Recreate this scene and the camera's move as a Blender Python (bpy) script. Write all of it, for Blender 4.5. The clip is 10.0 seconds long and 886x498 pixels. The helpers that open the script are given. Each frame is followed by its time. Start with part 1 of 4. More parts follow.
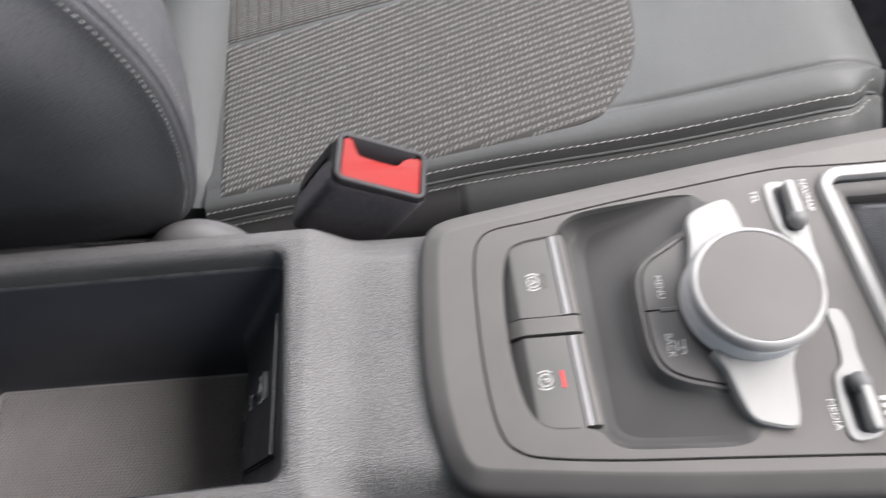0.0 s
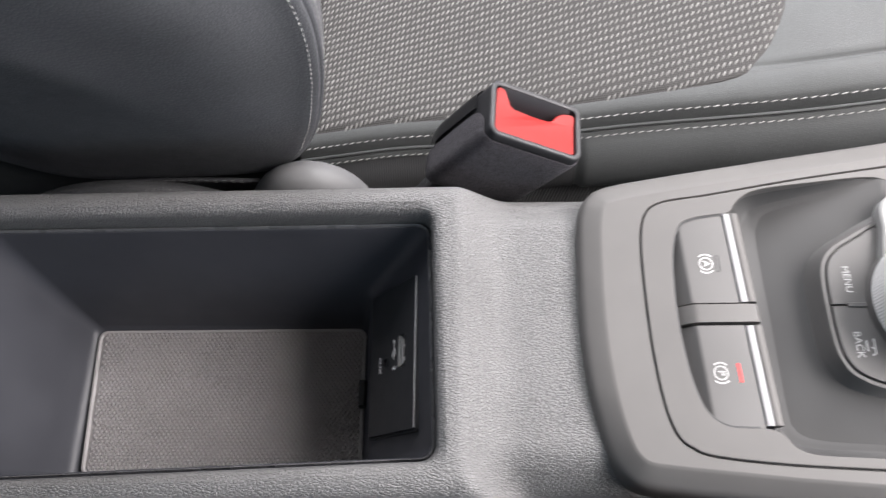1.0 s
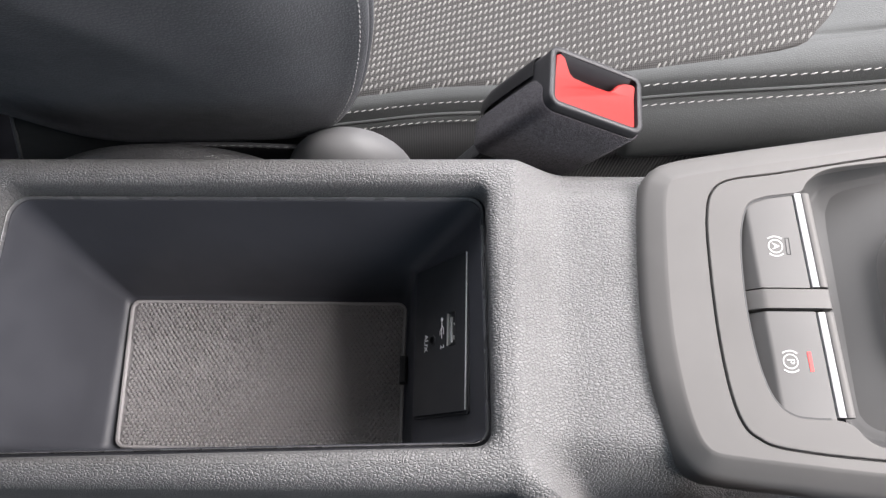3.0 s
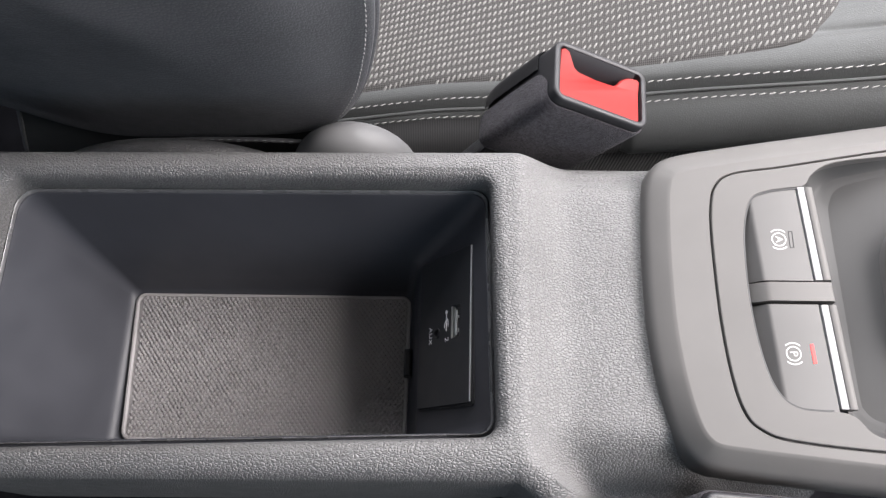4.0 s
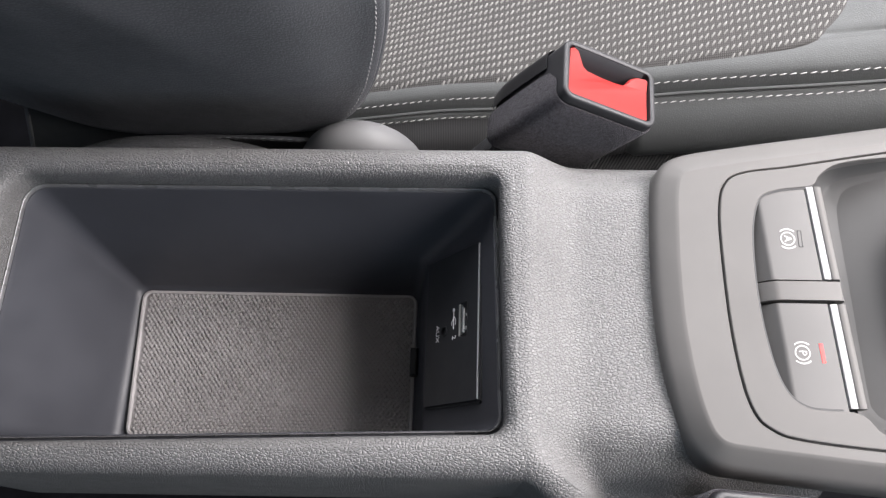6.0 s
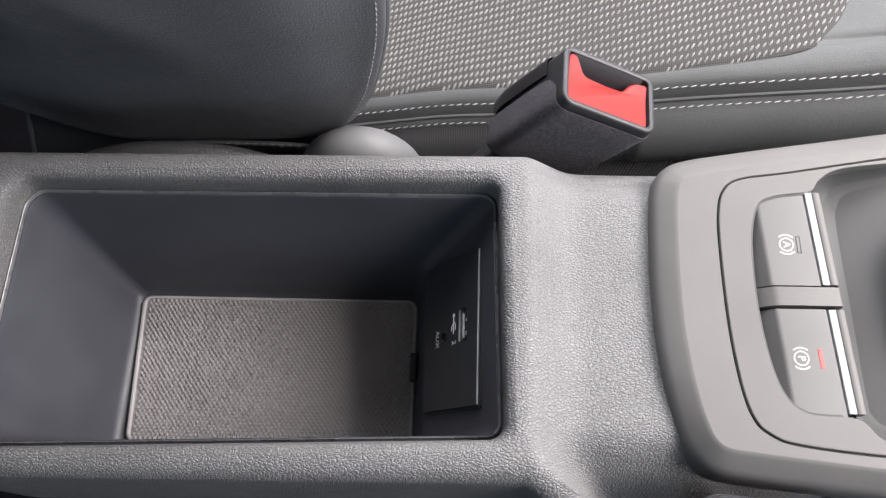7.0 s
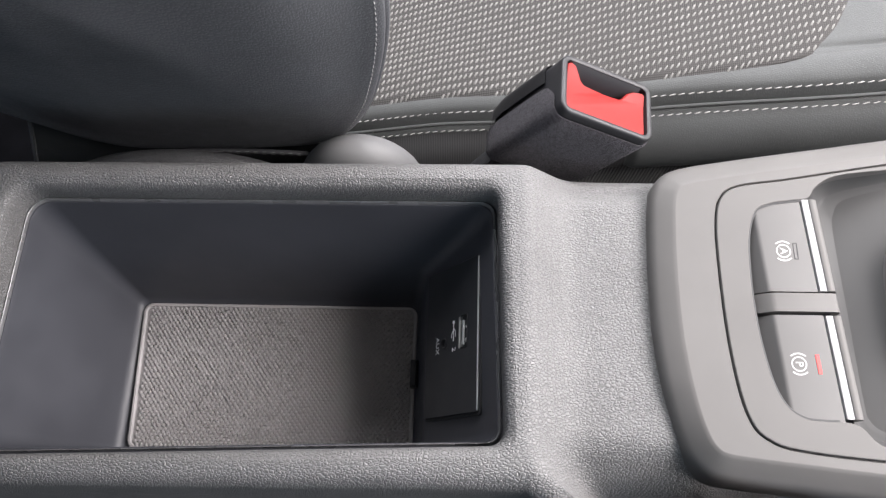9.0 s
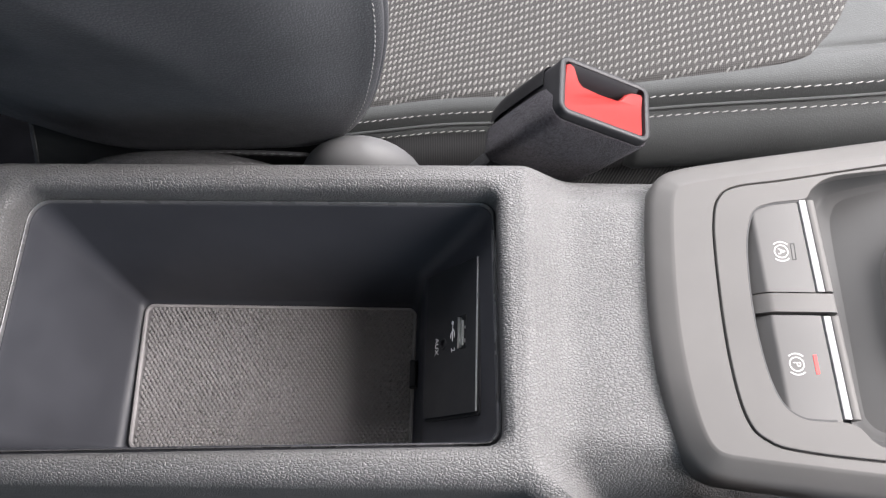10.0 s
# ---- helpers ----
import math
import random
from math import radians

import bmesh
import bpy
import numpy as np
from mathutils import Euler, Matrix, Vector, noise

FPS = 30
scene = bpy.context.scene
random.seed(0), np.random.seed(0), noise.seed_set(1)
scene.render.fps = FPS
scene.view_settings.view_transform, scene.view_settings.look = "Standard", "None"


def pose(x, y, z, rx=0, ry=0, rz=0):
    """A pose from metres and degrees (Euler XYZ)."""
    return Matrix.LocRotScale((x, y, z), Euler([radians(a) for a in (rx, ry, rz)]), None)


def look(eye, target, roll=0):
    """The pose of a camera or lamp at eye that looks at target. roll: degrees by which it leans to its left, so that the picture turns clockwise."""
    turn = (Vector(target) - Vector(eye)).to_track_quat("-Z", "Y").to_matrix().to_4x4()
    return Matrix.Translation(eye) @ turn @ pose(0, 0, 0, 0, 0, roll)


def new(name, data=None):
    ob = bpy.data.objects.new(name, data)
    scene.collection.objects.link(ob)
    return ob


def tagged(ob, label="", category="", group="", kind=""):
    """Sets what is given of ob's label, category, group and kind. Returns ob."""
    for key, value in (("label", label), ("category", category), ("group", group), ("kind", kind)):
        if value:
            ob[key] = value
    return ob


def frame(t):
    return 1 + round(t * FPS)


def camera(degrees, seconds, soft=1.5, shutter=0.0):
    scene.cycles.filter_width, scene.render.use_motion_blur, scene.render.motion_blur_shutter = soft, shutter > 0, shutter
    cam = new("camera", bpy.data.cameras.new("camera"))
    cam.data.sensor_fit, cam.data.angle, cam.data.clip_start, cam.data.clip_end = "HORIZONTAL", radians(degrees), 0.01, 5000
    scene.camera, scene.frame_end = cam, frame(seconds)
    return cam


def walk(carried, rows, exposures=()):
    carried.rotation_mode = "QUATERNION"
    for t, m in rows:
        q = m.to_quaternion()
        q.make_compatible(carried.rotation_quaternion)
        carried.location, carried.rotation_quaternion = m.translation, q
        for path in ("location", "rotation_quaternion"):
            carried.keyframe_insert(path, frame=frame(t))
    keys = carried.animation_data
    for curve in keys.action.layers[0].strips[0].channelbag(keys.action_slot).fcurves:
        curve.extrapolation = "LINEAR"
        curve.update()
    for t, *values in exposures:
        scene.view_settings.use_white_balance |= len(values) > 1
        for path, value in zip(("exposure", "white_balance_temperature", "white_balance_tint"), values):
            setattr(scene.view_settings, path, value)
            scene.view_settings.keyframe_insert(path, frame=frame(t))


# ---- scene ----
cam = camera(64.2, 10.0, soft=1.35, shutter=0.6)
PATH = [
    (0, (0.014, -0.014, 0.26), (-0.038, 0.895, -1.521), -7.7),
    (0.2, (-0.004, -0.010, 0.257), (-0.060, 0.865, -1.542), -7.0),
    (0.5, (-0.019, 0.002, 0.255), (-0.09, 0.802, -1.577), -7.0),
    (1, (-0.044, 0.011, 0.248), (-0.13, 0.737, -1.613), -7.1),
    (1.5, (-0.057, 0.021, 0.24), (-0.142, 0.691, -1.643), -7.0),
    (2, (-0.058, 0.021, 0.239), (-0.148, 0.662, -1.654), -7.4),
    (2.5, (-0.061, 0.021, 0.239), (-0.155, 0.646, -1.658), -7.8),
    (4, (-0.064, 0.017, 0.24), (-0.166, 0.64, -1.658), -8.3),
    (4.5, (-0.065, 0.017, 0.24), (-0.166, 0.641, -1.657), -8.1),
    (5, (-0.065, 0.016, 0.24), (-0.166, 0.646, -1.655), -7.9),
    (5.5, (-0.067, 0.014, 0.239), (-0.169, 0.648, -1.655), -7.8),
    (7, (-0.067, 0.014, 0.24), (-0.169, 0.665, -1.648), -7.5),
    (7.5, (-0.067, 0.014, 0.241), (-0.171, 0.671, -1.646), -7.6),
    (8, (-0.068, 0.014, 0.241), (-0.174, 0.673, -1.645), -7.8),
    (8.5, (-0.067, 0.014, 0.241), (-0.171, 0.678, -1.643), -7.6),
    (9, (-0.067, 0.014, 0.242), (-0.168, 0.68, -1.641), -7.4),
    (9.5, (-0.066, 0.015, 0.243), (-0.17, 0.679, -1.641), -7.6),
    (10, (-0.066, 0.014, 0.243), (-0.171, 0.68, -1.64), -7.8),
]
EXPOSURES = [(0, -0.5, 6520, 14), (0.5, -0.36, 6520, 14), (1, -0.15, 6520, 14), (2, 0.0, 6520, 14), (10, 0.0, 6520, 14)]
walk(cam, [(t, look(eye, target, roll)) for t, eye, target, roll in PATH], EXPOSURES)

# ---- world and light ----
world = bpy.data.worlds.new("sky")
scene.world = world
world.use_nodes = True
wn, wl = world.node_tree.nodes, world.node_tree.links
sky = wn.new("ShaderNodeTexSky")
sky.sky_type = "NISHITA"
sky.sun_disc = False
sky.sun_elevation, sky.sun_rotation = radians(48), radians(95)
wn["Background"].inputs["Strength"].default_value = 0.09
wl.new(sky.outputs["Color"], wn["Background"].inputs["Color"])


def window_light(name, at, target, w, h, watts, colour):
    lamp = bpy.data.lights.new(name, "AREA")
    lamp.shape, lamp.size, lamp.size_y, lamp.energy, lamp.color = "RECTANGLE", w, h, watts, colour
    ob = new(name, lamp)
    ob.matrix_world = look(at, target)
    return ob


window_light("windscreen_daylight", (0.72, 0.27, 0.60), (0.33, 0.21, -0.02), 1.08, 0.50, 62.0, (1.0, 0.975, 0.95))
window_light("far_window_daylight", (-0.12, 0.80, 0.50), (-0.10, 0.1, 0.0), 1.0, 0.36, 26.5, (0.97, 0.985, 1.0))
window_light("near_window_daylight", (0.05, -0.64, 0.50), (0.0, 0.1, 0.0), 0.9, 0.34, 2.5, (0.66, 0.87, 1.0))
window_light("rear_window_daylight", (-1.25, 0.08, 0.55), (0.0, 0.1, 0.0), 1.0, 0.30, 0.9, (0.62, 0.80, 1.0))

# ---- materials ----
def material(name, colour, rough=0.5, metal=0.0, spec=0.5):
    m = bpy.data.materials.new(name)
    m.use_nodes = True
    b = m.node_tree.nodes["Principled BSDF"]
    b.inputs["Base Color"].default_value = (*colour, 1)
    b.inputs["Roughness"].default_value = rough
    b.inputs["Metallic"].default_value = metal
    b.inputs["Specular IOR Level"].default_value = spec
    return m


def node(m, kind, **values):
    n = m.node_tree.nodes.new(kind)
    for key, v in values.items():
        n.inputs[key.replace("_", " ")].default_value = v
    return n


def link(m, a, b):
    m.node_tree.links.new(a, b)


def object_coords(m, scale=(1000, 1000, 1000)):
    """Coordinates in millimetres on the object."""
    c = node(m, "ShaderNodeTexCoord")
    k = node(m, "ShaderNodeMapping")
    k.inputs["Scale"].default_value = scale
    link(m, c.outputs["Object"], k.inputs["Vector"])
    return k.outputs["Vector"]


def vary(m, vec, colour, amount, scale, detail=3.0):
    """Uneven base colour: noise mixes a darker and a lighter tone."""
    b = m.node_tree.nodes["Principled BSDF"]
    n = node(m, "ShaderNodeTexNoise", Scale=scale, Detail=detail)
    link(m, vec, n.inputs["Vector"])
    r = m.node_tree.nodes.new("ShaderNodeValToRGB")
    r.color_ramp.elements[0].position, r.color_ramp.elements[1].position = 0.3, 0.7
    r.color_ramp.elements[0].color = (*[c * (1 - amount) for c in colour], 1)
    r.color_ramp.elements[1].color = (*[min(1, c * (1 + amount)) for c in colour], 1)
    link(m, n.outputs["Fac"], r.inputs["Fac"])
    link(m, r.outputs["Color"], b.inputs["Base Color"])
    return n


def rough_vary(m, vec, low, high, scale):
    b = m.node_tree.nodes["Principled BSDF"]
    n = node(m, "ShaderNodeTexNoise", Scale=scale, Detail=4.0)
    link(m, vec, n.inputs["Vector"])
    k = node(m, "ShaderNodeMapRange")
    k.inputs["From Min"].default_value, k.inputs["From Max"].default_value = 0.3, 0.7
    k.inputs["To Min"].default_value, k.inputs["To Max"].default_value = low, high
    link(m, n.outputs["Fac"], k.inputs["Value"])
    link(m, k.outputs["Result"], b.inputs["Roughness"])


def bump(m, height, distance, strength=1.0, after=None):
    b = m.node_tree.nodes["Principled BSDF"]
    n = node(m, "ShaderNodeBump", Strength=strength, Distance=distance)
    link(m, height, n.inputs["Height"])
    if after is not None:
        link(m, after.outputs["Normal"], n.inputs["Normal"])
    link(m, n.outputs["Normal"], b.inputs["Normal"])
    return n


def grained(name, colour, rough, cell, depth, fine=0.0, vary_by=0.1, spec=0.5, crease=0.75, plateau=0.3):
    """Leather-like grain: rounded cells parted by fine creases, with a broad unevenness."""
    m = material(name, colour, rough, 0, spec)
    vec = object_coords(m)
    warp = node(m, "ShaderNodeTexNoise", Scale=0.9 / cell, Detail=2.0)
    link(m, vec, warp.inputs["Vector"])
    turn = node(m, "ShaderNodeMapping")
    turn.inputs["Rotation"].default_value = (0, 0, radians(38))
    turn.inputs["Scale"].default_value = (0.74, 1.1, 0.6)
    link(m, vec, turn.inputs["Vector"])
    mix = node(m, "ShaderNodeVectorMath")
    mix.operation = "MULTIPLY_ADD"
    mix.inputs[1].default_value = (cell * 0.7,) * 3
    link(m, warp.outputs["Color"], mix.inputs[0])
    link(m, turn.outputs["Vector"], mix.inputs[2])
    v = node(m, "ShaderNodeTexVoronoi", Scale=1.0 / cell, Randomness=0.8)
    v.feature = "DISTANCE_TO_EDGE"
    link(m, mix.outputs["Vector"], v.inputs["Vector"])
    k = node(m, "ShaderNodeMapRange")
    k.interpolation_type = "SMOOTHSTEP"
    k.inputs["From Max"].default_value = plateau
    link(m, v.outputs["Distance"], k.inputs["Value"])
    n2 = node(m, "ShaderNodeTexNoise", Scale=2.6 / cell, Detail=3.0)
    link(m, vec, n2.inputs["Vector"])
    b1 = bump(m, n2.outputs["Fac"], depth * 0.8 if not fine else fine, 0.6)
    bump(m, k.outputs["Result"], depth, 1.0, b1)
    vary(m, vec, colour, vary_by, 0.03)
    rough_vary(m, vec, rough - 0.05, rough + 0.06, 0.12)
    # shade of the creases put into the colour: duller and darker than the cells
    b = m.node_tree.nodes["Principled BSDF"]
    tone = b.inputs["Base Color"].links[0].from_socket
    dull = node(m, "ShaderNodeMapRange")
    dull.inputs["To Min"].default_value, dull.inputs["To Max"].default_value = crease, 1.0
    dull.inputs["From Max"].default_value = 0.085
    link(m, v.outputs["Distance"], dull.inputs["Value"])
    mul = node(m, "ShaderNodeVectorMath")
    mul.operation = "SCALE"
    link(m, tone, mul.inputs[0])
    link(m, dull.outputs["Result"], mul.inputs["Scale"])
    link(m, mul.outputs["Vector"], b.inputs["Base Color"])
    sp = node(m, "ShaderNodeMath")
    sp.operation = "MULTIPLY"
    sp.inputs[1].default_value = spec
    link(m, dull.outputs["Result"], sp.inputs[0])
    link(m, sp.outputs["Value"], b.inputs["Specular IOR Level"])
    return m


def smooth_plastic(name, colour, rough, amount=0.08, spec=0.5, grain=0.00003):
    m = material(name, colour, rough, 0, spec)
    vec = object_coords(m)
    vary(m, vec, colour, amount, 0.04)
    rough_vary(m, vec, rough - 0.05, rough + 0.05, 0.08)
    n = node(m, "ShaderNodeTexNoise", Scale=3.5, Detail=2.0)
    link(m, vec, n.inputs["Vector"])
    bump(m, n.outputs["Fac"], grain, 0.5)
    return m


def metal(name, colour, rough):
    m = material(name, colour, rough, 1.0)
    vec = object_coords(m)
    rough_vary(m, vec, rough - 0.04, rough + 0.06, 0.2)
    n = node(m, "ShaderNodeTexNoise", Scale=4.0, Detail=2.0)
    link(m, vec, n.inputs["Vector"])
    bump(m, n.outputs["Fac"], 0.000004, 0.1)
    return m


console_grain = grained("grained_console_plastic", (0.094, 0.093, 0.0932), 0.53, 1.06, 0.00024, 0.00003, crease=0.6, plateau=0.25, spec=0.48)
trim_grain = grained("grained_trim_plastic", (0.04, 0.04, 0.041), 0.36, 1.4, 0.00018, 0.00003, crease=0.6, plateau=0.24)
plate_plastic = smooth_plastic("matt_grey_plastic", (0.073, 0.07, 0.068), 0.6, spec=0.28)
panel_plastic = smooth_plastic("matt_insert_plastic", (0.071, 0.068, 0.066), 0.6, spec=0.28)
button_plastic = smooth_plastic("button_plastic", (0.066, 0.064, 0.063), 0.58, spec=0.3)
liner_plastic = smooth_plastic("black_liner_plastic", (0.0275, 0.0285, 0.0338), 0.5, spec=0.34)
# the insert's plastic again, darkened to carry the hollow's shade
shaded_pocket_plastic = smooth_plastic("shaded_pocket_plastic", (0.039, 0.0387, 0.0387), 0.62, spec=0.22)
socket_plastic = smooth_plastic("socket_panel_plastic", (0.014, 0.015, 0.017), 0.5, spec=0.35)
seam_black = smooth_plastic("dark_joint", (0.012, 0.012, 0.013), 0.7)
mat_rubber = smooth_plastic("ribbed_rubber", (0.207, 0.198, 0.199), 0.62)
seat_leather = grained("dark_seat_leather", (0.069, 0.071, 0.077), 0.4, 1.1, 0.00006, 0.00002, 0.08)
hem_leather = grained("dark_hem_leather", (0.018, 0.018, 0.02), 0.5, 1.0, 0.00005, spec=0.3)
seat_vinyl = grained("grey_seat_vinyl", (0.050, 0.0525, 0.0525), 0.52, 1.0, 0.00005, 0.00001, 0.06, 0.25, crease=0.88, plateau=0.4)
thread = smooth_plastic("light_grey_thread", (0.34, 0.335, 0.325), 0.7)
buckle_black = smooth_plastic("black_buckle_plastic", (0.016, 0.016, 0.018), 0.5, spec=0.32)
shell_black = smooth_plastic("black_shell_plastic", (0.009, 0.009, 0.01), 0.42, spec=0.2)
buckle_red = smooth_plastic("red_button_plastic", (0.172, 0.0085, 0.0074), 0.48, 0.05, 0.16)
silver = metal("satin_silver", (0.6, 0.6, 0.6), 0.34)
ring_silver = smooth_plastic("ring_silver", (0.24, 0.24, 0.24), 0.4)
strip_silver = smooth_plastic("strip_silver", (0.12, 0.12, 0.124), 0.42)
knurl_silver = smooth_plastic("knurl_silver", (0.62, 0.62, 0.62), 0.4)
silver_paint = smooth_plastic("silver_paint", (0.19, 0.19, 0.188), 0.48)
white_print = smooth_plastic("white_print", (0.31, 0.31, 0.305), 0.6)
grey_print = smooth_plastic("grey_print", (0.7, 0.7, 0.7), 0.6)
# glossier liner plastic, its colour lightened for the light the lip catches
lip_highlight_plastic = smooth_plastic("lightened_black_lip", (0.07, 0.07, 0.072), 0.28)
cap_plastic = smooth_plastic("grey_trim_plastic", (0.1, 0.1, 0.102), 0.58, spec=0.3)
trim_plastic = smooth_plastic("dark_lower_plastic", (0.014, 0.0155, 0.016), 0.6)
carpet = smooth_plastic("black_carpet", (0.005, 0.005, 0.006), 0.95, 0.3, 0.03, 0.0006)
cabin_trim = smooth_plastic("dark_cabin_trim", (0.05, 0.05, 0.052), 0.7)
headliner = smooth_plastic("grey_headliner", (0.24, 0.235, 0.225), 0.9)
red_glow = material("red_indicator", (0.25, 0.01, 0.01), 0.5)
red_glow.node_tree.nodes["Principled BSDF"].inputs["Emission Color"].default_value = (1, 0.022, 0.018, 1)
red_glow.node_tree.nodes["Principled BSDF"].inputs["Emission Strength"].default_value = 0.75

# felt: fuzzy dark sleeve
felt = material("black_felt", (0.04, 0.04, 0.045), 0.95, 0, 0.2)
felt.node_tree.nodes["Principled BSDF"].inputs["Sheen Weight"].default_value = 0.08
felt.node_tree.nodes["Principled BSDF"].inputs["Sheen Roughness"].default_value = 0.6
fv = object_coords(felt)
vary(felt, fv, (0.032, 0.029, 0.035), 0.7, 1.2, 8.0)
fn = node(felt, "ShaderNodeTexNoise", Scale=3.4, Detail=6.0)
link(felt, fv, fn.inputs["Vector"])
bump(felt, fn.outputs["Fac"], 0.0009, 1.0)


def woven(name, colour, pitch, depth):
    m = material(name, colour, 0.85, 0, 0.2)
    vec = object_coords(m)
    a = node(m, "ShaderNodeTexWave", Scale=1.0 / pitch, Distortion=0.6)
    a.bands_direction = "X"
    b2 = node(m, "ShaderNodeTexWave", Scale=0.9 / pitch, Distortion=0.6)
    b2.bands_direction = "Y"
    link(m, vec, a.inputs["Vector"])
    link(m, vec, b2.inputs["Vector"])
    mx = node(m, "ShaderNodeMath")
    mx.operation = "MULTIPLY"
    link(m, a.outputs["Fac"], mx.inputs[0])
    link(m, b2.outputs["Fac"], mx.inputs[1])
    bump(m, mx.outputs["Value"], depth, 1.0)
    r = m.node_tree.nodes.new("ShaderNodeValToRGB")
    r.color_ramp.elements[0].color = (*[c * 0.82 for c in colour], 1)
    r.color_ramp.elements[1].color = (*[c * 1.2 for c in colour], 1)
    link(m, mx.outputs["Value"], r.inputs["Fac"])
    link(m, r.outputs["Color"], m.node_tree.nodes["Principled BSDF"].inputs["Base Color"])
    return m


seat_fabric = woven("dark_woven_fabric", (0.041, 0.0395, 0.0385), 3.2, 0.00015)
skirt_textile = material("striped_textile", (0.05, 0.05, 0.052), 0.85, 0, 0.2)
sv = object_coords(skirt_textile)
sw_turn = node(skirt_textile, "ShaderNodeMapping")
sw_turn.inputs["Rotation"].default_value = (0, 0, radians(35))
link(skirt_textile, sv, sw_turn.inputs["Vector"])
sw_wave = node(skirt_textile, "ShaderNodeTexWave", Scale=0.2, Distortion=0.5, Detail=2.0)
link(skirt_textile, sw_turn.outputs["Vector"], sw_wave.inputs["Vector"])
sw_ramp = skirt_textile.node_tree.nodes.new("ShaderNodeValToRGB")
sw_ramp.color_ramp.elements[0].color, sw_ramp.color_ramp.elements[1].color = (0.018, 0.018, 0.019, 1), (0.055, 0.0545, 0.054, 1)
link(skirt_textile, sw_wave.outputs["Fac"], sw_ramp.inputs["Fac"])
link(skirt_textile, sw_ramp.outputs["Color"], skirt_textile.node_tree.nodes["Principled BSDF"].inputs["Base Color"])
bump(skirt_textile, sw_wave.outputs["Fac"], 0.0004, 0.8)
side_textile = material("ribbed_side_textile", (0.03, 0.03, 0.031), 0.85, 0, 0.15)
tv = object_coords(side_textile)
t_wave = node(side_textile, "ShaderNodeTexWave", Scale=0.22, Distortion=0.8, Detail=2.0)
t_wave.bands_direction = "X"
link(side_textile, tv, t_wave.inputs["Vector"])
t_ramp = side_textile.node_tree.nodes.new("ShaderNodeValToRGB")
t_ramp.color_ramp.elements[0].color, t_ramp.color_ramp.elements[1].color = (0.026, 0.026, 0.027, 1), (0.034, 0.034, 0.0345, 1)
link(side_textile, t_wave.outputs["Fac"], t_ramp.inputs["Fac"])
link(side_textile, t_ramp.outputs["Color"], side_textile.node_tree.nodes["Principled BSDF"].inputs["Base Color"])
bump(side_textile, t_wave.outputs["Fac"], 0.00015, 0.5)
webbing = woven("black_webbing", (0.025, 0.025, 0.027), 3.0, 0.0003)
dash_yarn = material("light_grey_yarn", (0.5, 0.49, 0.47), 0.7)
dv = object_coords(dash_yarn)
vary(dash_yarn, dv, (0.108, 0.105, 0.101), 0.25, 0.25)

# ---- mesh helpers (lengths in millimetres) ----
MM = 0.001
ORIGIN = {}


def thing(name, at, label, category, kind="", group=""):
    ob = new(name)
    ob.empty_display_size = 0.02
    ob.location = Vector(at) * MM
    ORIGIN[ob] = Vector(at) * MM
    return tagged(ob, label, category, group, kind)


def part(name, bm, mat, parent=None, label="", angle=35, kind=""):
    """Links a bmesh drawn in world millimetres as one mesh object under parent."""
    bmesh.ops.remove_doubles(bm, verts=bm.verts, dist=0.001)
    bmesh.ops.recalc_face_normals(bm, faces=bm.faces)
    return part_raw(name, bm, mat, parent, label, angle, kind)


def part_raw(name, bm, mat, parent=None, label="", angle=35, kind=""):
    pts = [v.co for v in bm.verts]
    lo = Vector([min(p[i] for p in pts) for i in range(3)])
    hi = Vector([max(p[i] for p in pts) for i in range(3)])
    c = (lo + hi) / 2
    for v in bm.verts:
        v.co = (v.co - c) * MM
    flat = bm.faces.layers.int.get("flat")
    limit = radians(angle)
    for f in bm.faces:
        f.smooth = True
    for e in bm.edges:
        if len(e.link_faces) == 2:
            a, b = e.link_faces
            plain = flat is not None and a[flat] != b[flat]
            e.smooth = not plain and e.calc_face_angle(0.0) < limit
    me = bpy.data.meshes.new(name)
    bm.to_mesh(me)
    bm.free()
    me.materials.append(mat)
    ob = new(name, me)
    ORIGIN[ob] = c * MM
    ob.location = c * MM - (ORIGIN[parent] if parent else Vector())
    ob.parent = parent
    return tagged(ob, label, kind=kind)


def smoothstep(a, b, x):
    t = min(1, max(0, (x - a) / (b - a)))
    return t * t * (3 - 2 * t)


def rr(x0, x1, y0, y1, r, z=0.0, nc=8, ne=16):
    """Rounded rectangle, counter-clockwise from the middle of the right side's start."""
    out = []
    q = r if isinstance(r, tuple) else (r,) * 4
    corners = [(x1 - q[0], y1 - q[0], 0), (x0 + q[1], y1 - q[1], 90), (x0 + q[2], y0 + q[2], 180), (x1 - q[3], y0 + q[3], 270)]
    for i, (cx, cy, a0) in enumerate(corners):
        r = q[i]
        for k in range(nc + 1):
            a = radians(a0 + 90 * k / nc)
            out.append(Vector((cx + r * math.cos(a), cy + r * math.sin(a), z)))
        nx, ny, na = corners[(i + 1) % 4]
        r = q[(i + 1) % 4]
        e = Vector((nx + r * math.cos(radians(na)), ny + r * math.sin(radians(na)), z))
        s = out[-1].copy()
        for k in range(1, ne):
            out.append(s.lerp(e, k / ne))
    return out


